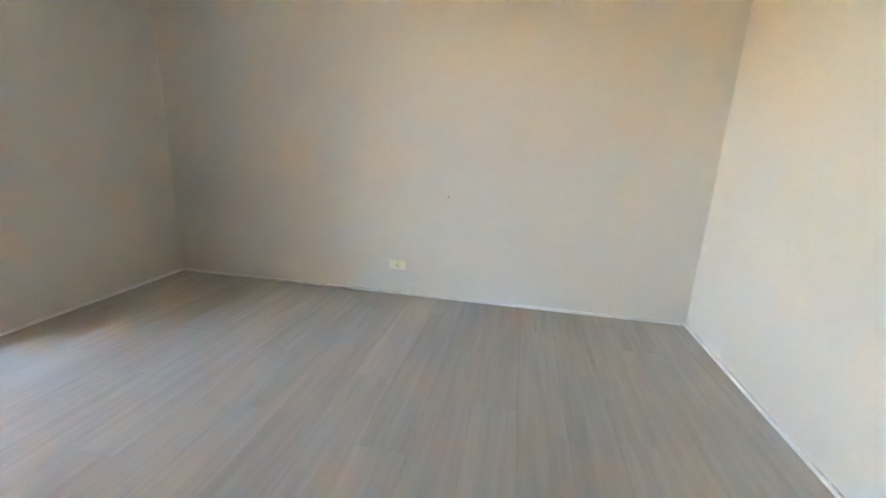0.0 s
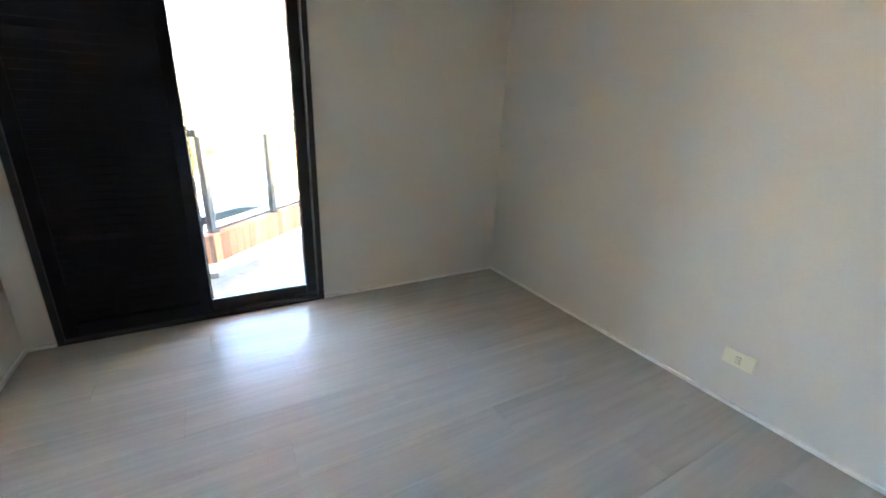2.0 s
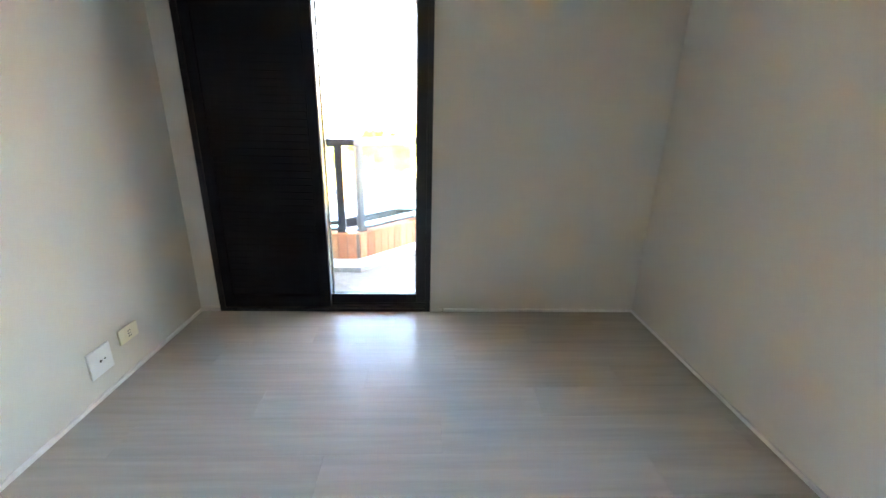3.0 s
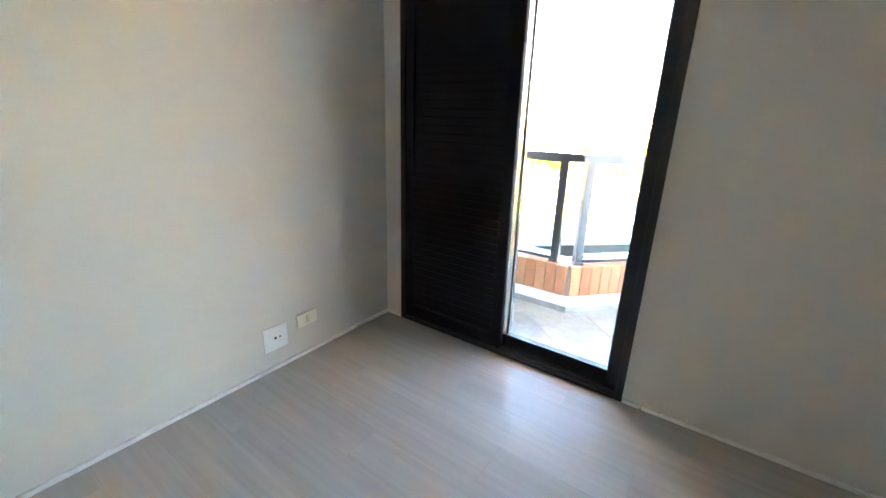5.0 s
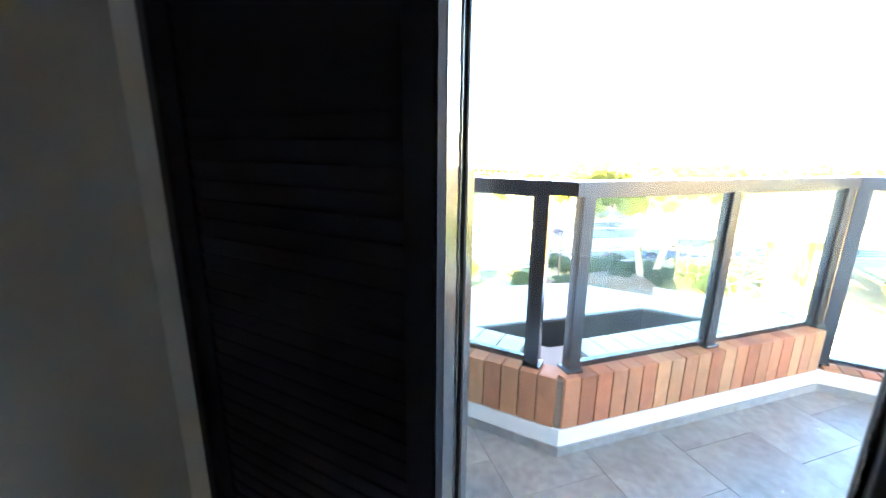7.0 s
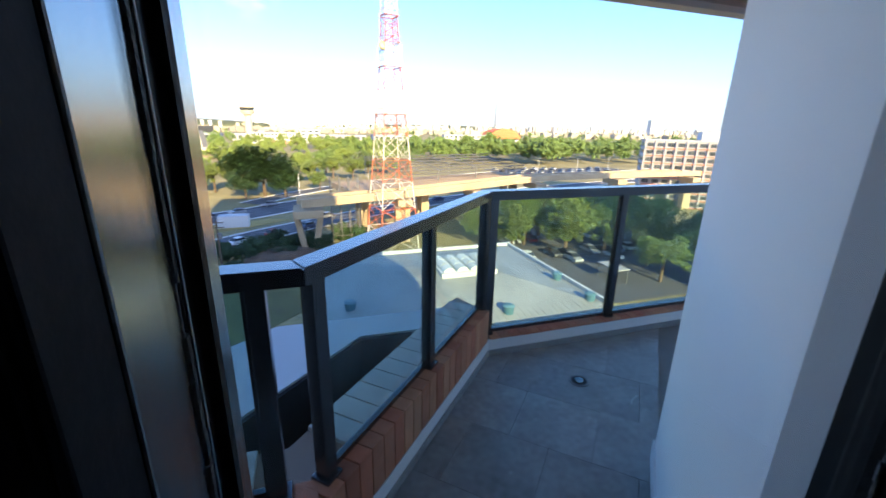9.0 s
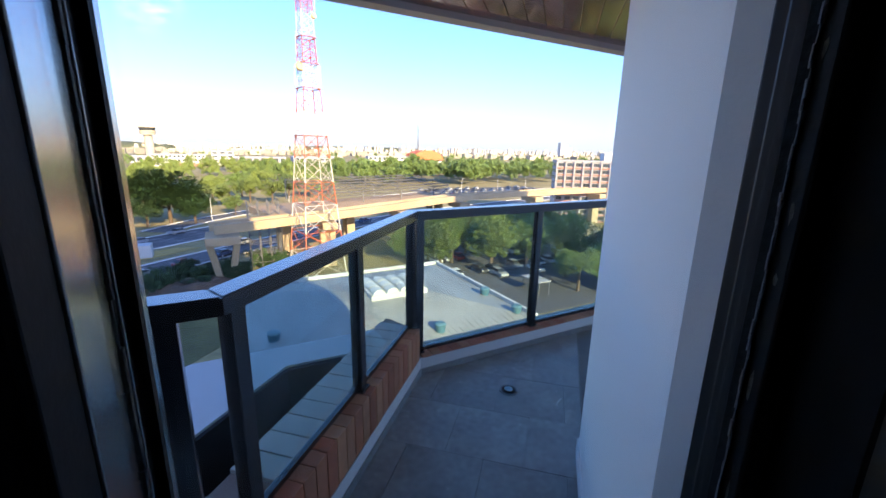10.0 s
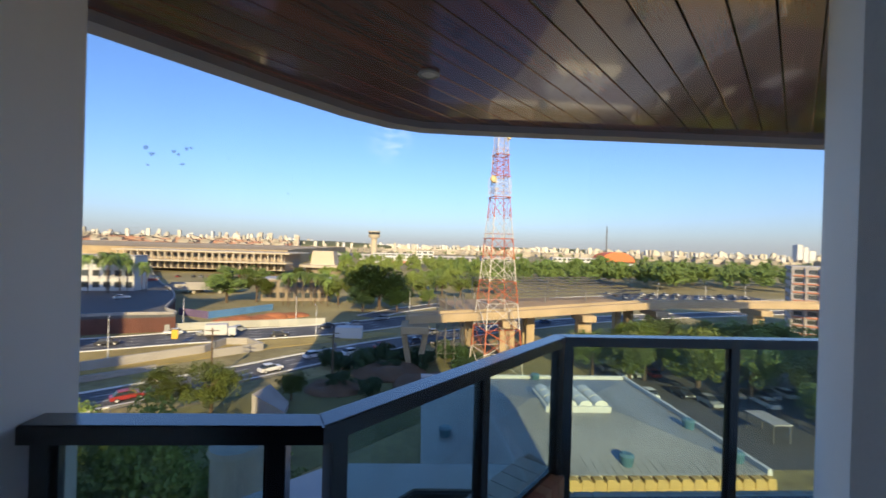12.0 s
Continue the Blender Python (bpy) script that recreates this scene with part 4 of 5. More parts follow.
# ---- lattice mast ----
M_RED = mat("red_steel", (0.46, 0.125, 0.045), 0.5, var=0.15)
M_WSTEEL = mat("white_steel", (0.58, 0.54, 0.48), 0.5, var=0.12)
M_GSTEEL = mat("grey_steel", (0.15, 0.15, 0.15), 0.5, var=0.15)
HALF = [(-22, 3.9), (-13.4, 3.3), (-4.6, 2.6), (3.4, 2.02), (11.2, 1.43), (19.2, 1.06), (36, 0.78)]
BANDS = [(-22, -17.6, 0), (-17.6, -13.4, 1), (-13.4, -8.6, 0), (-8.6, -4.6, 1), (-4.6, -0.45, 0), (-0.45, 3.4, 1), (3.4, 7.3, 0), (7.3, 11.2, 1), (11.2, 15.1, 0), (15.1, 19.2, 1), (19.2, 23.2, 0), (23.2, 27.2, 1), (27.2, 31.2, 0), (31.2, 36, 1)]


def half_at(z):
    for (z0, a), (z1, b) in zip(HALF, HALF[1:]):
        if z <= z1:
            return a + (b - a) * (z - z0) / (z1 - z0)
    return HALF[-1][1]


def mast(cx, cy):
    th = thing("lattice_mast", "tall red and white steel lattice radio mast", "radio mast", (cx, cy, G))
    th.rotation_euler = (0, 0, radians(12))
    def corner(k, z):
        h = half_at(z)
        return Vector((h * (1, -1, -1, 1)[k], h * (1, 1, -1, -1)[k], z - G))
    for z0, z1, red in BANDS:
        bm = bmesh.new()
        m = 1 if z0 < 11 else 3
        for j in range(m):
            a, b = z0 + (z1 - z0) * j / m, z0 + (z1 - z0) * (j + 1) / m
            r = 0.058 + 0.010 * half_at(a)
            for k in range(4):
                p, q, p2, q2 = corner(k, a), corner(k, b), corner((k + 1) % 4, a), corner((k + 1) % 4, b)
                bm_rod(bm, p, q, r * 1.25, seg=5)
                bm_rod(bm, p, q2, r * 0.62, seg=4); bm_rod(bm, p2, q, r * 0.62, seg=4)
                bm_rod(bm, q, q2, r * 0.55, seg=4)
                bm_rod(bm, (p + p2) / 2, (p + q) / 2, r * 0.4, seg=4); bm_rod(bm, (p + p2) / 2, (p2 + q2) / 2, r * 0.4, seg=4)
        part("lattice_section", bm, M_RED if red else M_WSTEEL, th, "red painted steel" if red else "white painted steel")
    for z in (3.4, 11.2, 15.1, 19.2):
        bm = bmesh.new()
        h = half_at(z) + 0.25
        for k in range(4):
            p, q = Vector((h * (1, -1, -1, 1)[k], h * (1, 1, -1, -1)[k], z - G)), Vector((h * (-1, -1, 1, 1)[k], h * (1, -1, -1, 1)[k], z - G))
            bm_bar(bm, p, q, 0.2, 0.10)
            bm_bar(bm, p + Vector((0, 0, 0.9)), q + Vector((0, 0, 0.9)), 0.05, 0.05)
        part("platform", bm, M_RED, th)
    for x, y, z, r in ((-1.6, -0.9, 14.5, 0.75), (1.1, -1.2, 22.5, 0.5), (-1.2, -1.0, 26, 0.5)):
        bm = bmesh.new()
        bmesh.ops.create_cone(bm, cap_ends=True, segments=20, radius1=r, radius2=r * 0.75, depth=0.35, matrix=pose(x, y, z - G, 90))
        part("dish_aerial", bm, mat("dish_cream", (0.62, 0.5, 0.25), 0.5), th, "cream drum-shaped dish aerial")
    for x, y, z in ((2.3, 0, 13.5), (-2.2, 0.2, 13.0), (1.5, -0.8, 24), (-1.5, 0.6, 18), (1.7, 0.3, 18.5)):
        bm = bmesh.new()
        bm_rod(bm, (x, y, z - G - 1.4), (x, y, z - G + 1.6), 0.06, seg=6)
        bm_rod(bm, (x, y, z - G), (x * 0.4, y, z - G), 0.05, seg=5)
        part("whip_aerial", bm, M_WSTEEL, th)


mast(15.9, 76)


# ---- monorail viaduct and the unfinished station ----
M_GUIDE = mat("viaduct_concrete", (0.41, 0.32, 0.19), 0.85, var=0.2, scale=0.25, fine=4, bump=0.1)
viaduct = thing("viaduct", "pale concrete monorail viaduct under construction", "viaduct")
vl = smooth_line([(-1, 77, -11.4), (19, 81, -10.8), (37, 86, -10.2), (57, 93, -10.0), (86, 97, -10.0), (140, 96, -10), (240, 80, -10)], 5)
for o in (-1.9, 1.9):
    bm = bmesh.new(); ribbon(bm, vl, o - 0.45, o + 0.45, -1.5, 0.0)
    part("guide_beam", bm, M_GUIDE, viaduct)
for x, y, top in ((0.5, 77.3, -13.3), (19, 81, -12.7), (37, 86, -12.1), (57, 93, -11.9), (86, 97, -11.9), (114, 97, -11.9), (142, 96, -11.9)):
    bm = bmesh.new()
    if x < 1:
        for s in (-1, 1):       # splayed twin legs at the end of the line
            bm_prism(bm, [(x + s * 0.7 - 0.5, y - 1.3), (x + s * 0.7 + 0.5, y - 1.3), (x + s * 0.7 + 0.5, y + 1.3), (x + s * 0.7 - 0.5, y + 1.3)], G - 0.3, top - 1.3)
            for v in bm.verts:
                if abs(v.co.z - (top - 1.3)) < 0.01 and (v.co.x - x) * s > 0 and abs(v.co.x - x) < 1.3:
                    v.co.x += s * 1.5
    else:
        bm_box(bm, (x - 1.5, y - 1.0, G - 0.3), (x + 1.5, y + 1.0, top - 1.3), 0.15)
    half = 2.6 if x < 1 else 1.5
    bm_box(bm, (x - half, y - 3.4, top - 1.4), (x + half, y + 3.4, top), 0.15)
    part("column", bm, M_GUIDE, viaduct)
station = thing("station", "unfinished station with concrete platform and grey steel roof trusses", "station")
bm = bmesh.new()
bm_prism(bm, [(9, 82.5), (38, 89.6), (60, 97.5), (56, 112), (30, 104), (6, 97)], -12.6, -11.2)
part("platform_slab", bm, mat("earthy_concrete", (0.38, 0.27, 0.15), 0.9, var=0.2, scale=0.2, fine=2), station)
for x, y in ((12, 86), (26, 89), (40, 94), (54, 99), (12, 96), (28, 100), (44, 105), (56, 109)):
    part("column", (lambda b: (bm_box(b, (x - 0.9, y - 0.9, G - 0.2), (x + 0.9, y + 0.9, -12.6), 0.1), b)[1])(bmesh.new()), M_GUIDE, station)
M_TRUSS = mat("dull_truss_steel", (0.085, 0.082, 0.078), 0.6, var=0.2)
st_u, st_v, st_o = Vector((0.955, 0.297, 0)), Vector((-0.297, 0.955, 0)), Vector((20, 92, 0))
for k in range(6):
    bm = bmesh.new()
    y = k * 3.2
    z = -8.6 + 0.45 * k
    for j in range(14):
        p = st_o + st_v * y + st_u * (j * 3.0) + Vector((0, 0, z)); q = p + st_u * 3.0
        bm_bar(bm, p, q, 0.22, 0.22); bm_bar(bm, p + Vector((0, 0, -0.9)), q + Vector((0, 0, -0.9)), 0.18, 0.18)
        bm_rod(bm, p, (p + q) / 2 + Vector((0, 0, -0.9)), 0.06, seg=4); bm_rod(bm, (p + q) / 2 + Vector((0, 0, -0.9)), q, 0.06, seg=4)
    part("roof_truss", bm, M_TRUSS, station, "grey steel roof truss")
for j in range(0, 15, 2):
    bm = bmesh.new()
    p = st_o + st_u * (j * 3.0)
    bm_bar(bm, p + Vector((0, 0, -8.4)), p + st_v * 16 + Vector((0, 0, -6.2)), 0.10, 0.10)
    if j % 4 == 0:
        for y in (0, 16):
            b = p + st_v * y
            bm_rod(bm, (b.x, b.y, -11.3), (b.x, b.y, -8.6 + 0.14 * y), 0.16, seg=8)
    part("purlin", bm, M_GSTEEL, station)
scaffold = thing("scaffold", "grey tube scaffold tower beside the viaduct", "scaffold")
bm = bmesh.new()
for i in range(4):
    for j in range(3):
        bm_rod(bm, (5 + i * 1.8, 82 + j * 1.8, G - 0.1), (5 + i * 1.8, 82 + j * 1.8, -8.5), 0.06, seg=5)
part("standards", bm, M_GSTEEL, scaffold)
bm = bmesh.new()
for k in range(7):
    z = G + 1.8 + k * 1.8
    for j in range(3):
        bm_rod(bm, (4.8, 82 + j * 1.8, z), (10.6, 82 + j * 1.8, z), 0.05, seg=4)
    for i in range(4):
        bm_rod(bm, (5 + i * 1.8, 81.8, z), (5 + i * 1.8, 85.8, z), 0.05, seg=4)
    bm_rod(bm, (5, 82, z), (6.8, 82, z + 1.6), 0.045, seg=4); bm_rod(bm, (8.6, 82, z), (10.4, 82, z + 1.6), 0.045, seg=4)
part("ledgers", bm, M_GSTEEL, scaffold)


# ---- buildings ----
M_WIN = mat("dark_window", (0.06, 0.07, 0.08), 0.15, var=0.1, rand=0.4)
WALLS = {k: mat(k + "_walls", c, 0.8, var=0.08, scale=0.1, fine=2, bump=0.02) for k, c in
         dict(white=(0.56, 0.56, 0.55), cream=(0.50, 0.43, 0.31), beige=(0.38, 0.31, 0.23), grey=(0.38, 0.37, 0.38), orange=(0.44, 0.20, 0.13), tan=(0.27, 0.22, 0.16)).items()}


def building(name, x, y, w, d, h, rot, wall_key, storeys, bays, label, z=G, band=None, side_bays=0):
    """Local x along the front, front at local y = 0 facing -y."""
    th = thing(name, label, "building", (x, y, z))
    th.rotation_euler = (0, 0, radians(rot))
    part("wall", (lambda b: (bm_box(b, (0, 0, -1.0), (w, d, h)), b)[1])(bmesh.new()), WALLS[wall_key], th)
    bm = bmesh.new()
    bm_box(bm, (-0.2, -0.2, h), (w + 0.2, d + 0.2, h + 0.5))
    part("roof", bm, WALLS["grey"], th)
    fh = h / storeys
    ww, wh = w / bays, fh * 0.5
    bm = bmesh.new(); bm_box(bm, (-ww * 0.32, -0.06, -wh / 2), (ww * 0.32, 0.1, wh / 2))
    me = mesh_of(bm, "window", M_WIN)
    for s in range(storeys):
        for b in range(bays):
            o = new("window", me); o.parent = th; o.location = ((b + 0.5) * ww, 0, (s + 0.55) * fh)
        if side_bays:
            for b in range(side_bays):
                o = new("window", me); o.parent = th
                o.location, o.rotation_euler = (0, (b + 0.5) * d / side_bays, (s + 0.55) * fh), (0, 0, radians(-90))
        if band:
            bm2 = bmesh.new()
            bm_box(bm2, (0.3, -0.45, s * fh - 0.02), (w - 0.3, -0.002, s * fh + fh * 0.16))
            part("balcony_band", bm2, WALLS[band], th, "orange balcony front")
    return th


apt = building("apartment_building", 104, 106, 44, 14, 20.5, -38, "grey", 9, 15, "white slab apartment building with orange balcony bands", band="orange", side_bays=3)
bm = bmesh.new(); bm_box(bm, (16, 3, 21), (26, 10, 23.6), 0.1)
part("roof_house", bm, WALLS["white"], apt)
bm = bmesh.new(); bm_box(bm, (-0.16, -0.56, -0.5), (0.16, 0.02, 20.4))
rib = mesh_of(bm, "rib", WALLS["grey"])
for k in range(16):
    o = new("rib", rib); o.parent = apt; o.location = (k * 44 / 15, 0, 0)
building("office_building", -158, 146, 56, 9, 12.4, 7, "white", 3, 16, "pale concrete office building beside the palms", z=-17.6)
term = building("terminal_building", -216, 312, 118, 30, 11.6, -4, "beige", 2, 24, "long low tan airport terminal with rows of columns", z=-18.5)
bm = bmesh.new(); bm_box(bm, (-6, -7, 11.4), (124, 34, 12.6), 0.2); bm_box(bm, (-6, -12, 4.6), (124, 0, 5.6), 0.2)
part("canopy", bm, WALLS["cream"], term, "pale concrete canopy slabs")
bm = bmesh.new(); bm_box(bm, (-0.4, -0.5, 0), (0.4, 0.5, 11.5))
colm = mesh_of(bm, "column", WALLS["cream"])
for k in range(25):
    o = new("column", colm); o.parent = term; o.location = (-2 + k * 5, -6, -0.2)
bm = bmesh.new()
bm_prism(bm, [(-900, 352), (-112, 352), (-140, 470), (-190, 1050), (-900, 1050)], G - 0.5, -5.2)
airfield = structure(part("airfield", bm, mat("dry_airfield", (0.40, 0.30, 0.16), 0.95, var=0.3, scale=0.02, fine=0.3)), "raised brown airfield plateau behind the terminal", "airfield")
bm = bmesh.new(); bm_box(bm, (-880, 640, -5.2), (-165, 690, -5.15))
part("runway", bm, M_CONC, airfield, "pale runway strip")
disc = thing("pavilion", "round flat-roofed pavilion with a beige block on top", "building", (-72, 316, G))
bm = bmesh.new(); bmesh.ops.create_cone(bm, cap_ends=True, segments=40, radius1=14, radius2=14, depth=6, matrix=pose(0, 0, 3))
part("wall", bm, WALLS["tan"], disc)
bm = bmesh.new(); bmesh.ops.create_cone(bm, cap_ends=True, segments=48, radius1=19, radius2=18, depth=1.6, matrix=pose(0, 0, 6.8))
part("roof", bm, WALLS["cream"], disc)
bm = bmesh.new(); bm_prism(bm, [(-9, -8), (9, -8), (9, 8), (-9, 8)], 7.4, 18)
bmesh.ops.scale(bm, vec=(0.85, 0.85, 1), verts=[v for v in bm.verts if v.co.z > 10])
part("block", bm, WALLS["cream"], disc)
building("viaduct_office", -62, 165, 26, 12, 8.5, 6, "tan", 2, 8, "low tan concrete building behind the palms")
ho = building("hangar_office", -62, 552, 52, 20, 13, 0, "white", 3, 13, "white three-storey airport office block")
bm = bmesh.new(); bm_box(bm, (24, -0.5, -0.5), (51.6, -0.02, 3.4))
part("base_band", bm, WALLS["orange"], ho, "red painted base")
building("hangar_office", -4, 560, 24, 20, 17, 0, "white", 4, 3, "white square airport building")
building("hangar_office", 175, 520, 60, 20, 14, -8, "white", 3, 10, "white office building among the trees")
for x, y, w in ((-190, 640, 80), (-95, 640, 60), (20, 640, 70), (110, 700, 80)):
    building("hangar", x, y, w, 30, 9, 0, "grey", 1, 8, "low grey airport hangar with shallow roof")
bm = bmesh.new()
bmesh.ops.create_cone(bm, cap_ends=True, segments=48, radius1=1, radius2=1, depth=1, matrix=pose(0, 0, 0, 90))
for v in bm.verts:
    v.co = Vector((v.co.x * 30, v.co.y * 40, max(v.co.z, -0.1) * 17))
dome = thing("arched_hangar", "hangar with a bright orange arched roof", "hangar", (338, 690, G + 6))
part("roof", bm, mat("orange_roof", (0.60, 0.16, 0.04), 0.6, var=0.08, scale=0.1, fine=1), dome)
bm = bmesh.new(); bm_box(bm, (-30, -20, -7), (30, 20, 0.5))
part("wall", bm, WALLS["white"], dome)

ct = thing("control_tower", "tan airport control tower with a wide glazed cab", "control tower", (-101, 900, G))
bm = bmesh.new(); bm_rod(bm, (0, 0, -1), (0, 0, 40), 7, 6.5, 12)
part("shaft", bm, WALLS["cream"], ct)
for z, r, m in ((40, 12, "cream"), (44.5, 14, "cream"), (52, 14, "cream")):
    bm = bmesh.new(); bm_rod(bm, (0, 0, z), (0, 0, z + (2.5 if z > 41 else 4)), r, seg=20)
    part("gallery", bm, WALLS[m], ct)
bm = bmesh.new(); bm_rod(bm, (0, 0, 46.5), (0, 0, 52), 11.5, 12.5, 20)
part("cab", bm, M_WIN, ct, "dark glazed cab")
ra_t = thing("radio_mast", "thin grey distant radio mast", "radio mast", (520, 1100, G))
bm = bmesh.new(); bm_rod(bm, (0, 0, -1), (0, 0, 95), 2.2, 1.0, 6); bm_rod(bm, (-5, 0, 60), (5, 0, 60), 0.8, seg=5); bm_rod(bm, (-4, 0, 78), (4, 0, 78), 0.8, seg=5)
part("pole", bm, M_GSTEEL, ra_t)
hr = thing("tower_block", "tall white distant tower block", "tower block", (1476, 1500, G))
for x, w, h in ((0, 22, 72), (26, 20, 62), (50, 26, 48)):
    bm = bmesh.new(); bm_box(bm, (x, 0, -2), (x + w, 22, h))
    part("wall", bm, WALLS["white"], hr)

# skyline, each block far off
sky_rnd = random.Random(12)
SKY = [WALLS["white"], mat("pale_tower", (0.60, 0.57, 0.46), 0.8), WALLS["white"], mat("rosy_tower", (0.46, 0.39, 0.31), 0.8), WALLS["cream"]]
bm = bmesh.new(); bm_box(bm, (-0.5, -0.5, 0), (0.5, 0.5, 1))
unit = [mesh_of(bm, "skyline_block", SKY[0])]
for m in SKY[1:]:
    q = unit[0].copy(); q.materials.clear(); q.materials.append(m); unit.append(q)
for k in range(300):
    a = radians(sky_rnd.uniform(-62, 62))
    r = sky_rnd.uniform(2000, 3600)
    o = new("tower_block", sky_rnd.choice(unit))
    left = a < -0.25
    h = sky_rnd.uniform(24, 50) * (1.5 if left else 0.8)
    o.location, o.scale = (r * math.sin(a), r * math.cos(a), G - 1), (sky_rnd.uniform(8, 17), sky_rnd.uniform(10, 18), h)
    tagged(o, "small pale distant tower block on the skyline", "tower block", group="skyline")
M_TILE = mat("terracotta_roofs", (0.36, 0.19, 0.12), 0.8, var=0.2, scale=0.05, fine=1, island=0.3)
bm = bmesh.new()
rows = []
for k in range(15):
    a = radians(-64 + k * 3.3)
    rows.append([bm.verts.new((r * math.sin(a), r * math.cos(a), z)) for r, z in ((1080, G - 1), (2600, 19), (2700, G - 1))])
for ra0, rb0 in zip(rows, rows[1:]):
    bm.faces.new((ra0[0], ra0[1], rb0[1], rb0[0])); bm.faces.new((ra0[1], ra0[2], rb0[2], rb0[1]))
structure(part("far_slope", bm, mat("suburb_ground", (0.17, 0.15, 0.08), 0.95, var=0.3, scale=0.02, fine=0.2)), "rising ground under the distant suburb", "hill")
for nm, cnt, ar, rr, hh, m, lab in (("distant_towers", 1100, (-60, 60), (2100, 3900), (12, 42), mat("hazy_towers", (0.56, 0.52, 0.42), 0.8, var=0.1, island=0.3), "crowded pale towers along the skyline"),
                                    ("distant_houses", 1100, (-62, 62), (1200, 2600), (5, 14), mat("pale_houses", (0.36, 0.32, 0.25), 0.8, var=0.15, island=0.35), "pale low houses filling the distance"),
                                    ("distant_roofs", 1500, (-62, -18), (1100, 2300), (4, 7), M_TILE, "red tiled roofs of a distant suburb")):
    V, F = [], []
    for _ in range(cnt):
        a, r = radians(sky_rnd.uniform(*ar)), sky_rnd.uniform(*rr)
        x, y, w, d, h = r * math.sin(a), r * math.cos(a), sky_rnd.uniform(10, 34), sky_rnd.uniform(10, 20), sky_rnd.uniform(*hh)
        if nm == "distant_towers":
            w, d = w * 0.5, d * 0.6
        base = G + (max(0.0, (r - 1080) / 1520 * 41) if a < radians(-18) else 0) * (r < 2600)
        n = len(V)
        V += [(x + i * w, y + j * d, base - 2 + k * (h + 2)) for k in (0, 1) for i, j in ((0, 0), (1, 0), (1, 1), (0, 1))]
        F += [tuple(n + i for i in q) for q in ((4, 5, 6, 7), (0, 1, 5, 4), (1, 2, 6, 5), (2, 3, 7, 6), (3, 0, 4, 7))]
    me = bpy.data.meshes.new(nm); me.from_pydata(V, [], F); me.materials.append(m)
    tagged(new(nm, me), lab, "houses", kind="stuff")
bm = bmesh.new()
for x, y, rx, ry, h in ((-1500, 1900, 700, 200, 42), (-2300, 2300, 600, 250, 60), (-600, 2400, 500, 200, 40), (900, 3000, 900, 200, 36)):
    r = bmesh.ops.create_uvsphere(bm, u_segments=32, v_segments=10, radius=1)
    for v in r["verts"]:
        v.co = Vector((x + v.co.x * rx, y + v.co.y * ry, G + v.co.z * h + 6 * noise.noise(v.co * 4)))
structure(part("far_hill", bm, mat("wooded_hill", (0.11, 0.12, 0.06), 0.95, var=0.4, scale=0.02, fine=0.15), smooth=True), "low wooded hills on the horizon", "hill")

# ---- big low roof next door ----
M_ROOF = mat("grey_roof_sheet", (0.30, 0.30, 0.29), 0.55, var=0.24, scale=0.35, fine=5, bump=0.05, stretch=(1, 0.3, 1))
hall = thing("low_hall", "low hall with a pale grey hipped sheet-metal roof", "building", (0, 0, 0))
RX0, RX1, RY0, RY1, RZ = 1.5, 23.2, 23.9, 42.0, -12.2
bm = bmesh.new(); bm_box(bm, (RX0 + 0.2, RY0 + 0.2, G - 0.5), (RX1 - 0.2, RY1 - 0.2, RZ - 0.05))
part("wall", bm, WALLS["cream"], hall)
bm = bmesh.new()
cs = [bm.verts.new(p) for p in ((RX0, RY0, RZ), (RX1, RY0, RZ), (RX1, RY1, RZ), (RX0, RY1, RZ))]
ap = [bm.verts.new((10.5, 32.5, RZ + 1.5)), bm.verts.new((15.0, 32.5, RZ + 1.5))]
for f in ((cs[0], cs[1], ap[1], ap[0]), (cs[1], cs[2], ap[1]), (cs[2], cs[3], ap[0], ap[1]), (cs[3], cs[0], ap[0]), (cs[3], cs[2], cs[1], cs[0])):
    bm.faces.new(f)
part("roof", bm, M_ROOF, hall)
for k in range(40):
    x = RX0 + 0.5 + k * 0.55
    yr = RY0 + 9.9 if 10.5 <= x <= 15 else RY0 + 9.9 * min((x - RX0) / 9.0, (RX1 - x) / 8.2, 1)
    t = max(yr - RY0, 0.3) / 9.9
    bm = bmesh.new()
    bm_bar(bm, (x, RY0 + 0.1, RZ + 0.03), (x, RY0 + 9.9 * t, RZ + 1.5 * t + 0.03), 0.05, 0.06)
    part("seam_rib", bm, M_ROOF, hall)
bm = bmesh.new()
bm_box(bm, (RX0, RY1, RZ - 0.5), (RX1 + 0.3, RY1 + 0.3, RZ + 0.35), 0.03); bm_box(bm, (RX1, RY0, RZ - 0.5), (RX1 + 0.3, RY1, RZ + 0.35), 0.03)
part("parapet", bm, WALLS["white"], hall, "low white parapet")
bm = bmesh.new(); bm_box(bm, (RX0, RY0 - 0.35, RZ - 2.0), (RX1 + 0.3, RY0, RZ - 0.25), 0.03)
for k in range(28):
    bm_box(bm, (RX0 + 0.3 + k * 0.78, RY0 - 0.40, RZ - 1.0), (RX0 + 0.85 + k * 0.78, RY0 + 0.05, RZ - 0.05), 0.03)
part("front_parapet", bm, mat("yellow_render", (0.50, 0.35, 0.11), 0.75, var=0.1, scale=0.6, fine=8), hall, "yellow painted front parapet")
M_DOME = mat("skylight_plastic", (0.66, 0.66, 0.62), 0.3, var=0.05)
bm = bmesh.new(); bm_box(bm, (11.1, 30.5, RZ + 0.9), (16.3, 34.6, RZ + 1.62), 0.04)
part("skylight_base", bm, WALLS["white"], hall, "white framed skylight base")
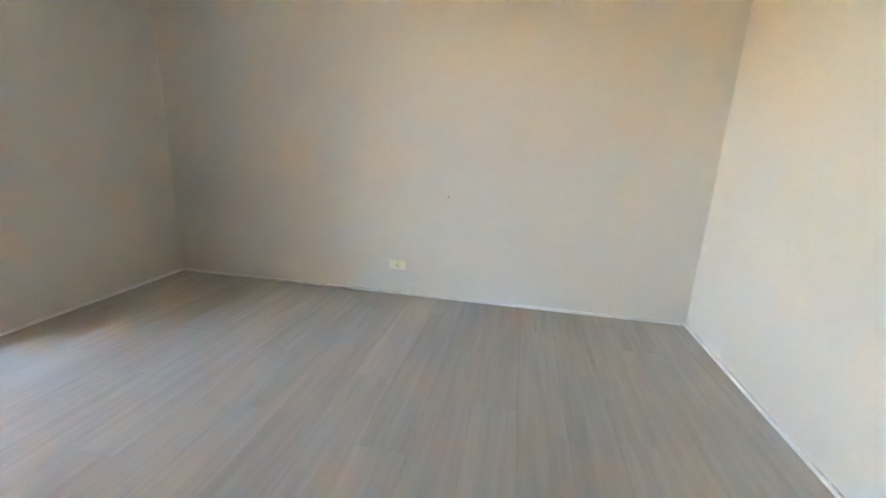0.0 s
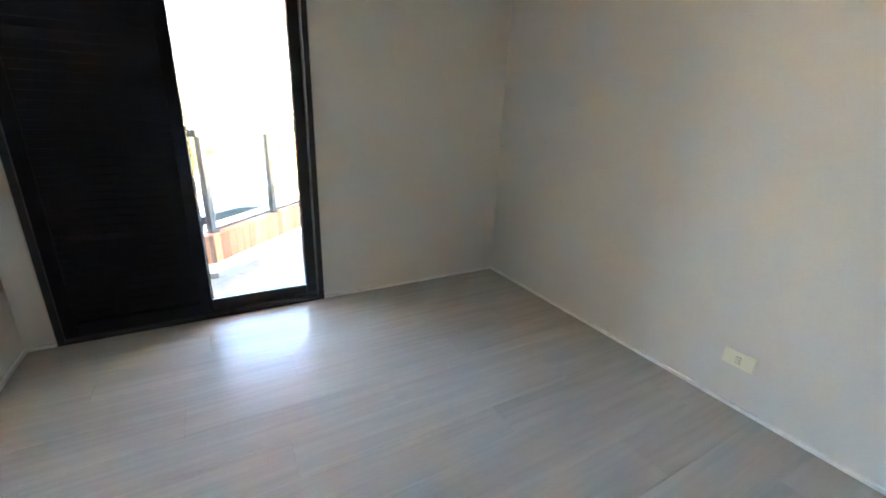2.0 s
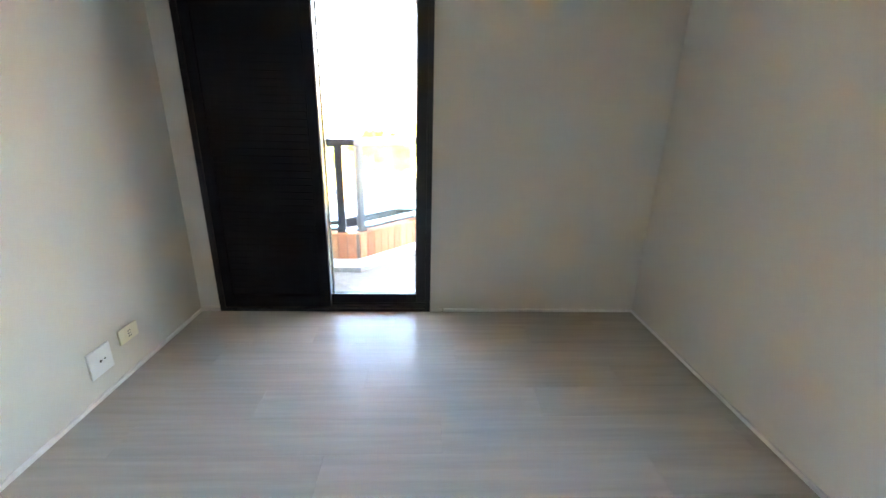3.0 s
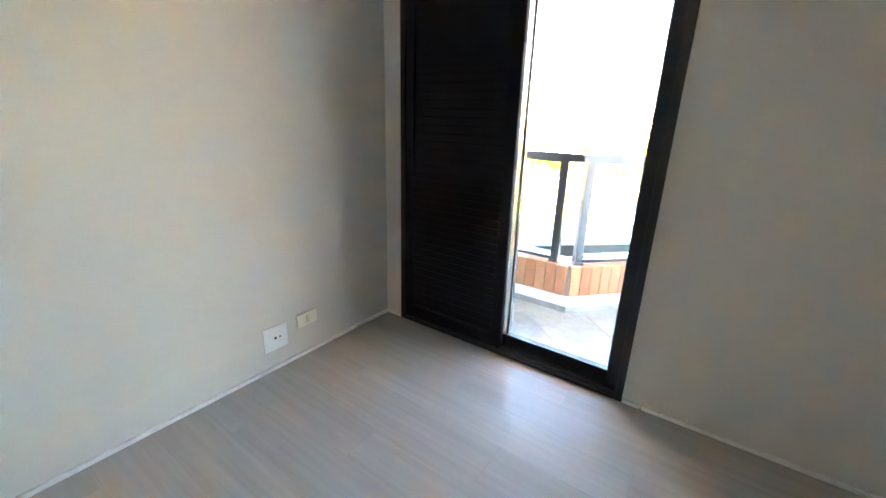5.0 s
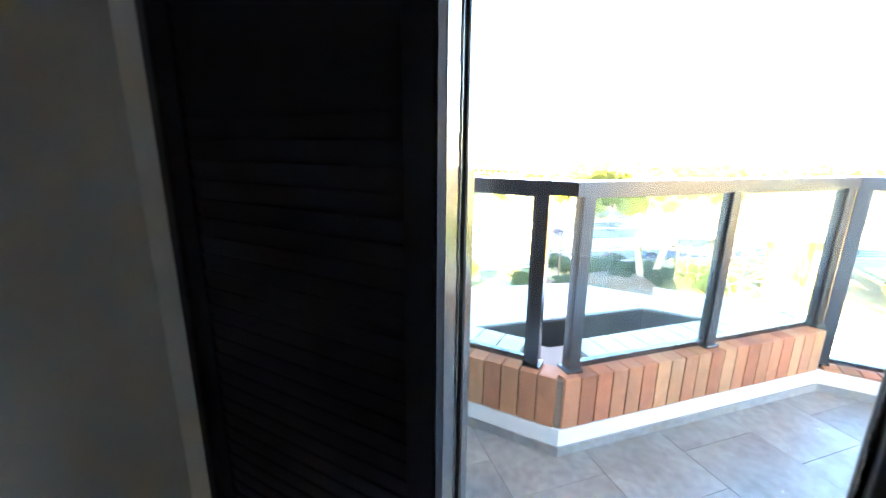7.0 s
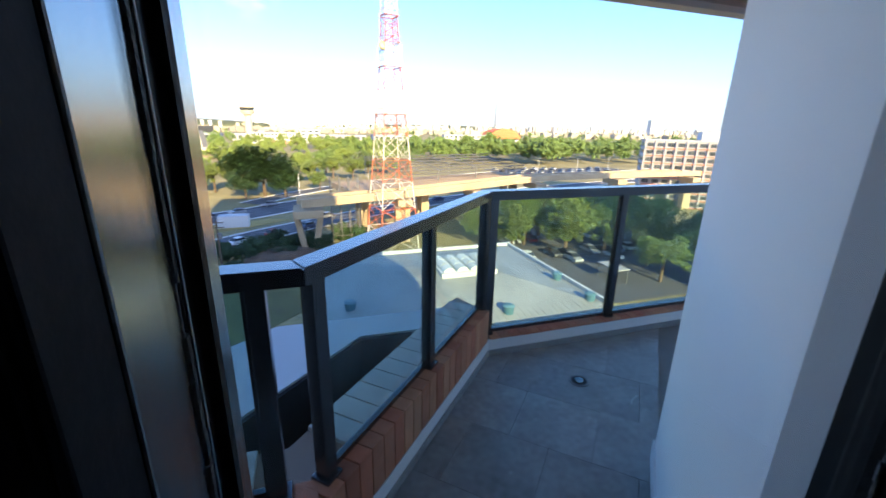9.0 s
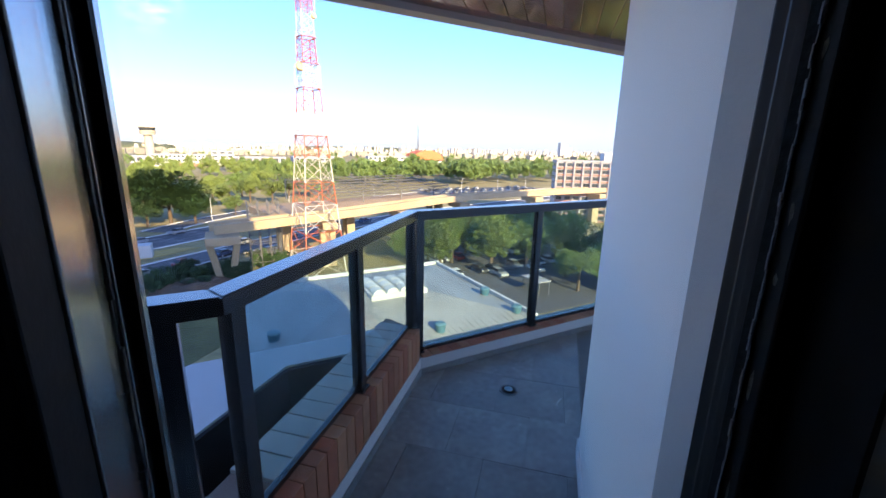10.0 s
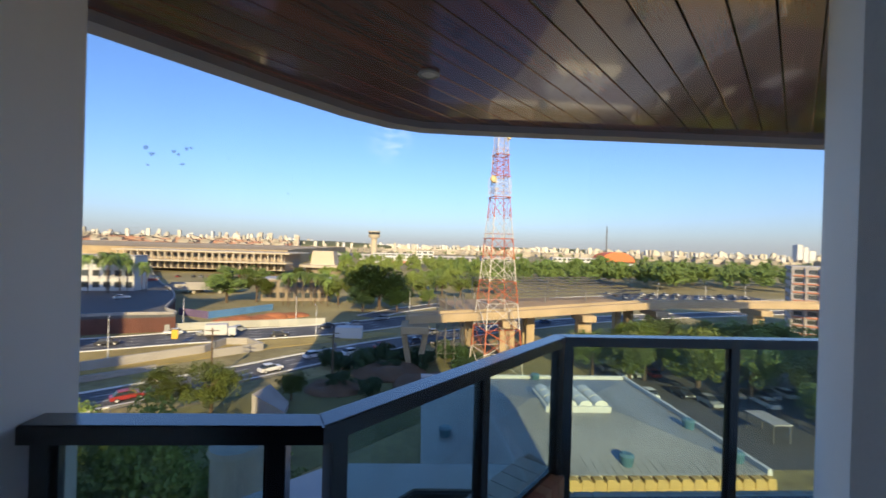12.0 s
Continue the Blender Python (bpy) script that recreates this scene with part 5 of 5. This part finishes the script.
bm = bmesh.new()
bmesh.ops.create_cone(bm, cap_ends=True, segments=20, radius1=0.52, radius2=0.52, depth=1.16, matrix=pose(0, 0, 0, 90))
for v in bm.verts:
    v.co.z = max(v.co.z, -0.02) * 0.75
vault = mesh_of(bm, "skylight", M_DOME, smooth=False)
for i in range(3):
    for j in range(4):
        o = new("skylight", vault); o.parent = hall
        o.location = (11.85 + j * 1.24, 31.25 + i * 1.30, RZ + 1.63)
        o["label"] = "white barrel-vaulted skylight"
for x, y, zz in ((14.6, 24.9, RZ + 0.2), (3.2, 28.5, RZ + 0.3), (22.2, 30.0, RZ + 0.25), (13.5, 41.6, RZ + 0.05), (22.2, 25.2, RZ + 0.2)):
    tk = thing("water_tank", "small blue plastic water tank on the grey roof", "water tank", (x, y, zz), "roof tanks")
    bm = bmesh.new(); bm_rod(bm, (0, 0, -0.15), (0, 0, 0.55), 0.36, 0.46, 20)
    part("tank", bm, mat("blue_plastic", (0.07, 0.15, 0.20), 0.5, var=0.1), tk)
    bm = bmesh.new(); bm_rod(bm, (0, 0, 0.55), (0, 0, 0.68), 0.49, 0.30, 20)
    part("lid", bm, mat("blue_lid", (0.11, 0.20, 0.25), 0.5, var=0.1), tk)
silo = thing("concrete_tank", "weathered round concrete water tank among trees", "water tank", (-7.4, 19.7, G))
bm = bmesh.new(); bm_rod(bm, (0, 0, -0.3), (0, 0, 13.6), 1.15, seg=32)
part("shell", bm, mat("stained_concrete", (0.34, 0.33, 0.31), 0.9, var=0.3, scale=0.8, fine=8, bump=0.2, stretch=(1, 1, 0.3)), silo, smooth=False)
bm = bmesh.new(); bm_rod(bm, (0, 0, 13.6), (0, 0, 13.85), 1.28, 1.2, 32)
part("cap", bm, M_CONC, silo)
bm = bmesh.new()
bm_prism(bm, [(-21, 55.5), (-16.5, 55), (-17.0, 58.5), (-20, 59.5)], G - 0.2, G + 3.0)
for v in bm.verts:
    if v.co.z > G + 1 and v.co.x > -18:
        v.co.z -= 2.2
tagged(part("concrete_abutment", bm, M_CONC), "pale wedge-shaped concrete abutment on the slope", "abutment")
bm = bmesh.new(); bm_box(bm, (-19.5, 101.5, G - 0.1), (-13.0, 104.5, G + 2.8), 0.05)
tagged(part("kiosk", bm, WALLS["white"]), "small white service kiosk on the grass median", "kiosk")


# ---- cars, lamps, poles ----
M_TYRE = mat("tyre", (0.02, 0.02, 0.02), 0.8)
M_CARGLASS = mat("car_glass", (0.03, 0.035, 0.04), 0.1)
M_LAMP = mat("headlamp", (0.7, 0.7, 0.7), 0.2)
PROF = [(-2.1, 0.35), (-2.1, 0.85), (-1.3, 0.98), (1.15, 0.98), (2.05, 0.80), (2.15, 0.38)]
CAB = [(-1.75, 0.94), (-1.2, 1.45), (0.25, 1.47), (1.1, 0.94)]


def extrude(bm, prof, w, top_in=0.0):
    zmax = max(z for _, z in prof)
    L = [bm.verts.new((x, w - (top_in if z == zmax or z > 1.2 else 0), z)) for x, z in prof]
    R = [bm.verts.new((x, -w + (top_in if z == zmax or z > 1.2 else 0), z)) for x, z in prof]
    bm.faces.new(L); bm.faces.new(R[::-1])
    for i in range(len(prof)):
        j = (i + 1) % len(prof)
        bm.faces.new((L[i], L[j], R[j], R[i]))


def car_master(colour, label):
    c = thing("car", label, "car", (0, 0, -60), "cars")
    bm = bmesh.new(); extrude(bm, PROF, 0.88)
    bmesh.ops.bevel(bm, geom=bm.edges[:], offset=0.07, segments=2, affect="EDGES")
    part("body", bm, mat("car_paint", colour, 0.3, var=0.03, bump=0, coat=0.4), c)
    bm = bmesh.new(); extrude(bm, CAB, 0.80, 0.14)
    part("cabin_glass", bm, M_CARGLASS, c, "dark tinted windows")
    bm = bmesh.new(); bm_box(bm, (-1.18, -0.68, 1.44), (0.24, 0.68, 1.50), 0.02)
    part("roof", bm, mat("car_roof", colour, 0.3, var=0.03, bump=0), c)
    bm = bmesh.new(); bm_rod(bm, (0, -0.1, 0), (0, 0.1, 0), 0.33, seg=14)
    wm = mesh_of(bm, "wheel", M_TYRE)
    bm = bmesh.new(); bm_rod(bm, (0, -0.105, 0), (0, 0.105, 0), 0.19, seg=10)
    rm = mesh_of(bm, "rim", M_LAMP)
    for x in (-1.3, 1.35):
        for y in (-0.80, 0.80):
            o = new("wheel", wm); o.parent = c; o.location = (x, y, 0.33)
            q = new("rim", rm); q.parent = o
    for y in (-0.62, 0.62):
        bm = bmesh.new(); bm_box(bm, (2.02, y - 0.16, 0.62), (2.12, y + 0.16, 0.76), 0.02)
        part("headlamp", bm, M_LAMP, c)
    return c


CARS = [car_master((0.70, 0.70, 0.70), "white hatchback car on asphalt"), car_master((0.04, 0.04, 0.045), "black saloon car on asphalt"), car_master((0.30, 0.31, 0.32), "silver grey car on asphalt"),
        car_master((0.30, 0.03, 0.025), "dark red car on asphalt"), car_master((0.05, 0.08, 0.16), "dark blue car on asphalt")]
car_rnd = random.Random(4)
used = [False] * 5


def car(x, y, yaw, k=None, z=None):
    k = car_rnd.randrange(5) if k is None else k
    m = pose(x, y, (G + 0.03) if z is None else z, 0, 0, yaw)
    if not used[k]:
        used[k] = True
        CARS[k].matrix_basis = m
    else:
        copy_thing(CARS[k], m)


def cars_on(line, offs, step, lo, hi, seed, flip):
    rnd = random.Random(seed)
    acc = 0
    for a, b in zip(line, line[1:]):
        acc += (b - a).length
        if acc > step and lo <= a.x <= hi:
            acc = rnd.uniform(-3, 3)
            o = rnd.choice(offs)
            d = (b - a).normalized()
            car(a.x - d.y * o, a.y + d.x * o, math.degrees(math.atan2(d.y, d.x)) + (180 if flip(o) else 0))


cars_on(ROAD_A, (-2.6, 0.2, 2.9), 8, -80, 60, 1, lambda o: False)
cars_on(ROAD_B, (-4.8, -1.6, 1.6, 4.8), 9, -110, 150, 2, lambda o: o > 0)
for r, (y, x0) in enumerate(((78, 38), (74, 37), (64, 36), (60, 35))):
    for k in range(11):
        if car_rnd.random() < 0.5:
            car(x0 + k * 2.9 + car_rnd.uniform(-0.2, 0.2), y + car_rnd.uniform(-0.3, 0.3), 90 + (180 if car_rnd.random() < 0.4 else 0))
for r in range(4):
    for k in range(12):
        if car_rnd.random() < 0.8:
            car(105 + k * 6.5, 190 + r * 9, 90 + car_rnd.uniform(-3, 3), car_rnd.choice((0, 0, 1, 2, 2, 4)), z=G)
for x, y, yaw in ((-92, 132, 50), (-108, 160, 55), (-120, 190, 60), (-100, 120, 30), (-128, 205, 58)):
    car(x, y, yaw, z=-17.6)
for k in range(16):
    if car_rnd.random() < 0.8:
        car(-150 + k * 4.2, 262 + k * 1.1 + car_rnd.uniform(-0.4, 0.4), 100, z=G)
bm = bmesh.new(); bm_prism(bm, [(33, 42), (76, 42), (80, 90), (40, 86), (31, 70)], G - 0.1, G + 0.022)
structure(part("car_park", bm, M_ASPHALT), "asphalt car park under trees", "car park")
shed = thing("carport", "small grey-roofed carport at the edge of the car park", "carport", (47, 50, G))
bm = bmesh.new(); bm_box(bm, (-1.3, -2.3, 2.3), (1.3, 2.3, 2.45), 0.03)
part("roof", bm, WALLS["grey"], shed)
for px, py in ((-1.1, -2.1), (1.1, -2.1), (-1.1, 2.1), (1.1, 2.1)):
    bm = bmesh.new(); bm_rod(bm, (px, py, -0.1), (px, py, 2.35), 0.06, seg=8)
    part("post", bm, M_GSTEEL, shed)
bm = bmesh.new(); bm_prism(bm, [(100, 184), (190, 184), (190, 224), (100, 224)], G - 0.1, G + 0.02)
structure(part("car_park", bm, M_ASPHALT), "far asphalt car park full of cars", "car park")


def lamp_post(x, y, h, z=G, yaw=0):
    t = thing("street_lamp", "slim grey street lamp with a curved arm", "street lamp", (x, y, z), "street lamps")
    t.rotation_euler = (0, 0, radians(yaw))
    bm = bmesh.new(); bm_rod(bm, (0, 0, -0.1), (0, 0, h), 0.11, 0.06, 8); bm_rod(bm, (0, 0, h), (1.3, 0, h + 0.35), 0.05, 0.04, 6)
    part("pole", bm, M_LAMP, t)
    bm = bmesh.new(); bm_box(bm, (1.2, -0.14, h + 0.28), (1.9, 0.14, h + 0.42), 0.03)
    part("lamp_head", bm, M_GSTEEL, t)


for x, y, h, yaw in ((-58, 80.5, 8, 120), (-24, 101, 8, 120), (-60.5, 109.5, 8, 300), (-34, 118, 8, 300), (-2, 141, 8, 300), (-82, 68, 8, 120), (20, 137, 8, 300), (60, 170, 8, 300), (120, 195, 8, 0), (145, 195, 8, 0), (170, 200, 8, 0)):
    lamp_post(x, y, h, yaw=yaw)


def utility_pole(x, y, h):
    t = thing("utility_pole", "weathered concrete utility pole with crossarms", "utility pole", (x, y, G), "utility poles")
    bm = bmesh.new(); bm_rod(bm, (0, 0, -0.2), (0, 0, h), 0.20, 0.13, 8)
    part("pole", bm, M_BARK, t)
    for z in (h - 0.5, h - 1.3):
        bm = bmesh.new(); bm_box(bm, (-1.1, -0.07, z), (1.1, 0.07, z + 0.14))
        part("crossarm", bm, M_BARK, t)
    bm = bmesh.new(); bm_rod(bm, (0.35, 0, h - 3.2), (0.35, 0, h - 2.2), 0.28, seg=10)
    part("transformer", bm, M_GSTEEL, t)


for x, y, h in ((-33, 69, 9), (-14, 73, 8), (-58, 46, 9)):
    utility_pole(x, y, h)


# ---- lorry, sign and small roadside things ----
def lorry(x, y, yaw):
    t = thing("lorry", "white box lorry waiting on the avenue", "lorry", (x, y, G + 0.03))
    t.rotation_euler = (0, 0, radians(yaw))
    bm = bmesh.new(); bm_box(bm, (-3.4, -1.2, 0.9), (1.4, 1.2, 3.4), 0.06)
    part("cargo_box", bm, WALLS["white"], t)
    bm = bmesh.new(); bm_box(bm, (1.6, -1.1, 0.6), (3.3, 1.1, 2.6), 0.15)
    part("cab", bm, mat("lorry_cab", (0.6, 0.6, 0.6), 0.4), t)
    bm = bmesh.new(); bm_box(bm, (3.22, -0.95, 1.6), (3.34, 0.95, 2.35), 0.04)
    part("windscreen", bm, M_CARGLASS, t, "dark windscreen")
    bm = bmesh.new(); bm_box(bm, (-3.3, -0.5, 0.55), (3.1, 0.5, 0.92), 0.03)
    part("chassis", bm, M_TYRE, t)
    for wx in (-2.4, 2.4):
        for wy in (-1.0, 1.0):
            bm = bmesh.new(); bm_rod(bm, (wx, wy - 0.15, 0.48), (wx, wy + 0.15, 0.48), 0.48, seg=16)
            part("wheel", bm, M_TYRE, t)


lorry(-46.5, 100.5, 18)
sg = thing("road_sign", "yellow roadside sign panel on a post", "sign", (-52.5, 92.2, G))
bm = bmesh.new(); bm_rod(bm, (0, 0, -0.1), (0, 0, 2.2), 0.07, seg=8)
part("post", bm, M_GSTEEL, sg)
bm = bmesh.new(); bm_box(bm, (-0.7, -0.1, 1.6), (0.7, 0.1, 3.6), 0.03)
part("panel", bm, mat("yellow_panel", (0.65, 0.42, 0.03), 0.5), sg, "yellow panel")
# leaning timber props beside the utility pole on the bank
for k in range(3):
    bm = bmesh.new(); bm_bar(bm, (-13.4 + k * 0.3, 73, G), (-12.0 + k * 0.9, 72.0, G + 0.4 + 1.4 * (2 - k) / 2), 0.12, 0.12)
    tagged(part("timber_prop", bm, mat("raw_timber", (0.38, 0.24, 0.12), 0.8, var=0.2)), "raw timber prop leaning beside the utility pole", "timber", group="timber props")
# crash barrier along the near road
bar = thing("crash_barrier", "grey steel crash barrier along the road edge", "crash barrier")
bl = smooth_line([(-40, 56.5), (-24, 70.5), (-12, 82), (4, 96)], 8)
bm = bmesh.new(); ribbon(bm, bl, -0.06, 0.06, G + 0.45, G + 0.78)
part("rail", bm, M_GSTEEL, bar)
bm = bmesh.new(); bm_box(bm, (-0.07, -0.07, G - 0.1), (0.07, 0.07, G + 0.7))
pm = mesh_of(bm, "post", M_GSTEEL)
for p in bl[::2]:
    o = new("post", pm); o.parent = bar; o.location = (p.x, p.y, 0)


# ---- timber ceiling of the balcony: one mesh, loose boards ----
bm = bmesh.new()
ang = 45.5
ca, sa = math.cos(radians(ang)), math.sin(radians(ang))
for k in range(-30, 44):
    y0 = k * 0.145 + 0.115
    bm_box(bm, (-3, y0 + 0.0025, SOFFIT_Z + 0.050), (9, y0 + 0.1425, SOFFIT_Z + 0.066), 0.0035)
lim = inset(EDGE, 0.13)
poly = [(-2.0, -0.30), (6.4, -0.30), *lim[::-1]]
for i in range(len(poly)):
    p, q = Vector(poly[i]), Vector(poly[(i + 1) % len(poly)])
    d = (q - p).normalized()
    nn = Vector((d.y, -d.x, 0))
    loc = Vector((ca * p.x + sa * p.y, -sa * p.x + ca * p.y, 0))
    nl = Vector((ca * nn.x + sa * nn.y, -sa * nn.x + ca * nn.y, 0))
    bmesh.ops.bisect_plane(bm, geom=bm.verts[:] + bm.edges[:] + bm.faces[:], plane_co=loc, plane_no=nl, clear_outer=True)
o = structure(part("ceiling_boards", bm, M_SOFFIT), "dark varnished tongue-and-groove timber balcony ceiling", "ceiling")
o.rotation_euler = (0, 0, radians(ang))


# ---- laminate planks ----
PLW, PLL = 0.190, 1.215
bm = bmesh.new()
bm_box(bm, (0, 0, -0.006), (PLL - 0.0003, PLW - 0.0003, 0.0), 0.0003)
full = mesh_of(bm, "plank", M_PLANK)
row = 0
y = -0.004
cut = {}
while y - PLW > -RD - PLW:
    y0 = max(y - PLW, -RD)
    off = -((row * 0.437) % PLL)
    x = off
    while x < RW:
        xa, xb = max(x, -0.15 if (EY0 < y0 and y < EY1) else 0.0), min(x + PLL, RW)
        if xb - xa > 0.02:
            w = y - y0
            if xb - xa > PLL - 0.001 and w > PLW - 0.001:
                me = full
            else:
                key = (round(xb - xa, 3), round(w, 3))
                if key not in cut:
                    bm = bmesh.new()
                    bm_box(bm, (0, 0, -0.006), (xb - xa - 0.0005, w - 0.0005, 0.0), 0.0004)
                    cut[key] = mesh_of(bm, "plank", M_PLANK)
                me = cut[key]
            p = new("plank", me); p.parent = floor; p.location = (xa, y0, 0)
        x += PLL
    y -= PLW
    row += 1

# ---- kerb bricks and sill tiles ----
BW = 0.078
bm = bmesh.new(); bm_box(bm, (0.0022, 0.0, ZW + 0.003), (BW - 0.0022, 0.104, ZK), 0.0035)
brick = [mesh_of(bm, "brick", M_BRICK)]
bm = bmesh.new(); bm_box(bm, (0.004, -0.004, ZW + 0.001), (BW - 0.004, 0.104, KT[2]), 0.003)
low_brick = [mesh_of(bm, "brick", M_BRICK)]
for ms in (brick, low_brick):
    for m in M_BRICKS[1:]:
        q = ms[0].copy(); q.materials.clear(); q.materials.append(m); ms.append(q)
bm = bmesh.new(); bm_box(bm, (0.003, 0.104, ZK - 0.022), (0.112, 0.302, ZK - 0.004), 0.003)
sill_tile = mesh_of(bm, "tile", M_SILL)
bm = bmesh.new(); bm_box(bm, (0.003, 0.104, ZK - 0.022), (0.112, 0.200, ZK - 0.004), 0.003)
low_tile = mesh_of(bm, "tile", M_SILL)
jit = random.Random(8)
for i, (a, b) in enumerate(SEGS):
    u = (b - a).normalized()
    deg = math.degrees(math.atan2(u.y, u.x))
    L = min((b - a).length, 3.6)
    for k in range(int(L / BW)):
        p = a + u * (k * BW + (0.01 if i else 0.0))
        o = new("brick", jit.choice(brick if i < 2 else low_brick)); o.parent = kerb
        o.matrix_basis = pose(p.x, p.y, jit.uniform(-0.0015, 0.0015), 0, 0, deg + jit.uniform(-0.25, 0.25))
    for k in range((0, 2, -2)[i], (int((L - 0.13) / 0.115), int(L / 0.115) + 1, int(L / 0.115))[i]):
        p = a + u * (k * 0.115)
        o = new("tile", sill_tile if i < 2 else low_tile); o.parent = outer_sill
        o.matrix_basis = pose(p.x, p.y, KT[i] - ZK - 0.001 * (i % 2), 0, 0, deg)

# ---- slate tiles, laid on the diagonal ----
TS = 0.40
u45, v45 = (C2 - C1).normalized(), Vector((-(C2 - C1).normalized().y, (C2 - C1).normalized().x))
AREAS = [[((0.03, 0.2), (0, -1)), ((0.0, 0.975), (0, 1)), ((0.03, 0), (-1, 0)), ((2.8, 0), (1, 0)), ((DX1 + 0.02, 0.19), (0.7, -0.71))],
         [((0.0, 0.975), (0, -1)), (tuple(C1), tuple(v45)), ((0, 2.130), (0, 1)), ((5.0, 0), (1, 0)), ((DX1 + 0.02, 0.19), (0.7, -0.71))]]
for ar in AREAS:
    for i in range(-6, 16):
        for j in range(-14, 6):
            c = u45 * (i * TS) + v45 * (j * TS + (0.2 if i % 2 else 0)) + Vector((0.2, 0.1))
            if not (-0.4 < c.x < 5.4 and -0.3 < c.y < 2.6):
                continue
            bm = bmesh.new()
            m = pose(c.x, c.y, 0, 0, 0, math.degrees(math.atan2(u45.y, u45.x)))
            bm_box(bm, (0.0012, 0.0012, ZB - 0.012), (TS - 0.0012, TS - 0.0012, ZB + jit.uniform(-0.0012, 0.0012)), 0.0, m)
            for co, no in ar:
                if bm.verts:
                    bmesh.ops.bisect_plane(bm, geom=bm.verts[:] + bm.edges[:] + bm.faces[:], plane_co=(*co, 0), plane_no=(*no, 0), clear_outer=True)
            if len(bm.verts) > 5 and max(v.co.x for v in bm.verts) - min(v.co.x for v in bm.verts) > 0.01:
                part("tile", bm, M_SLATE, balcony_floor)
            else:
                bm.free()
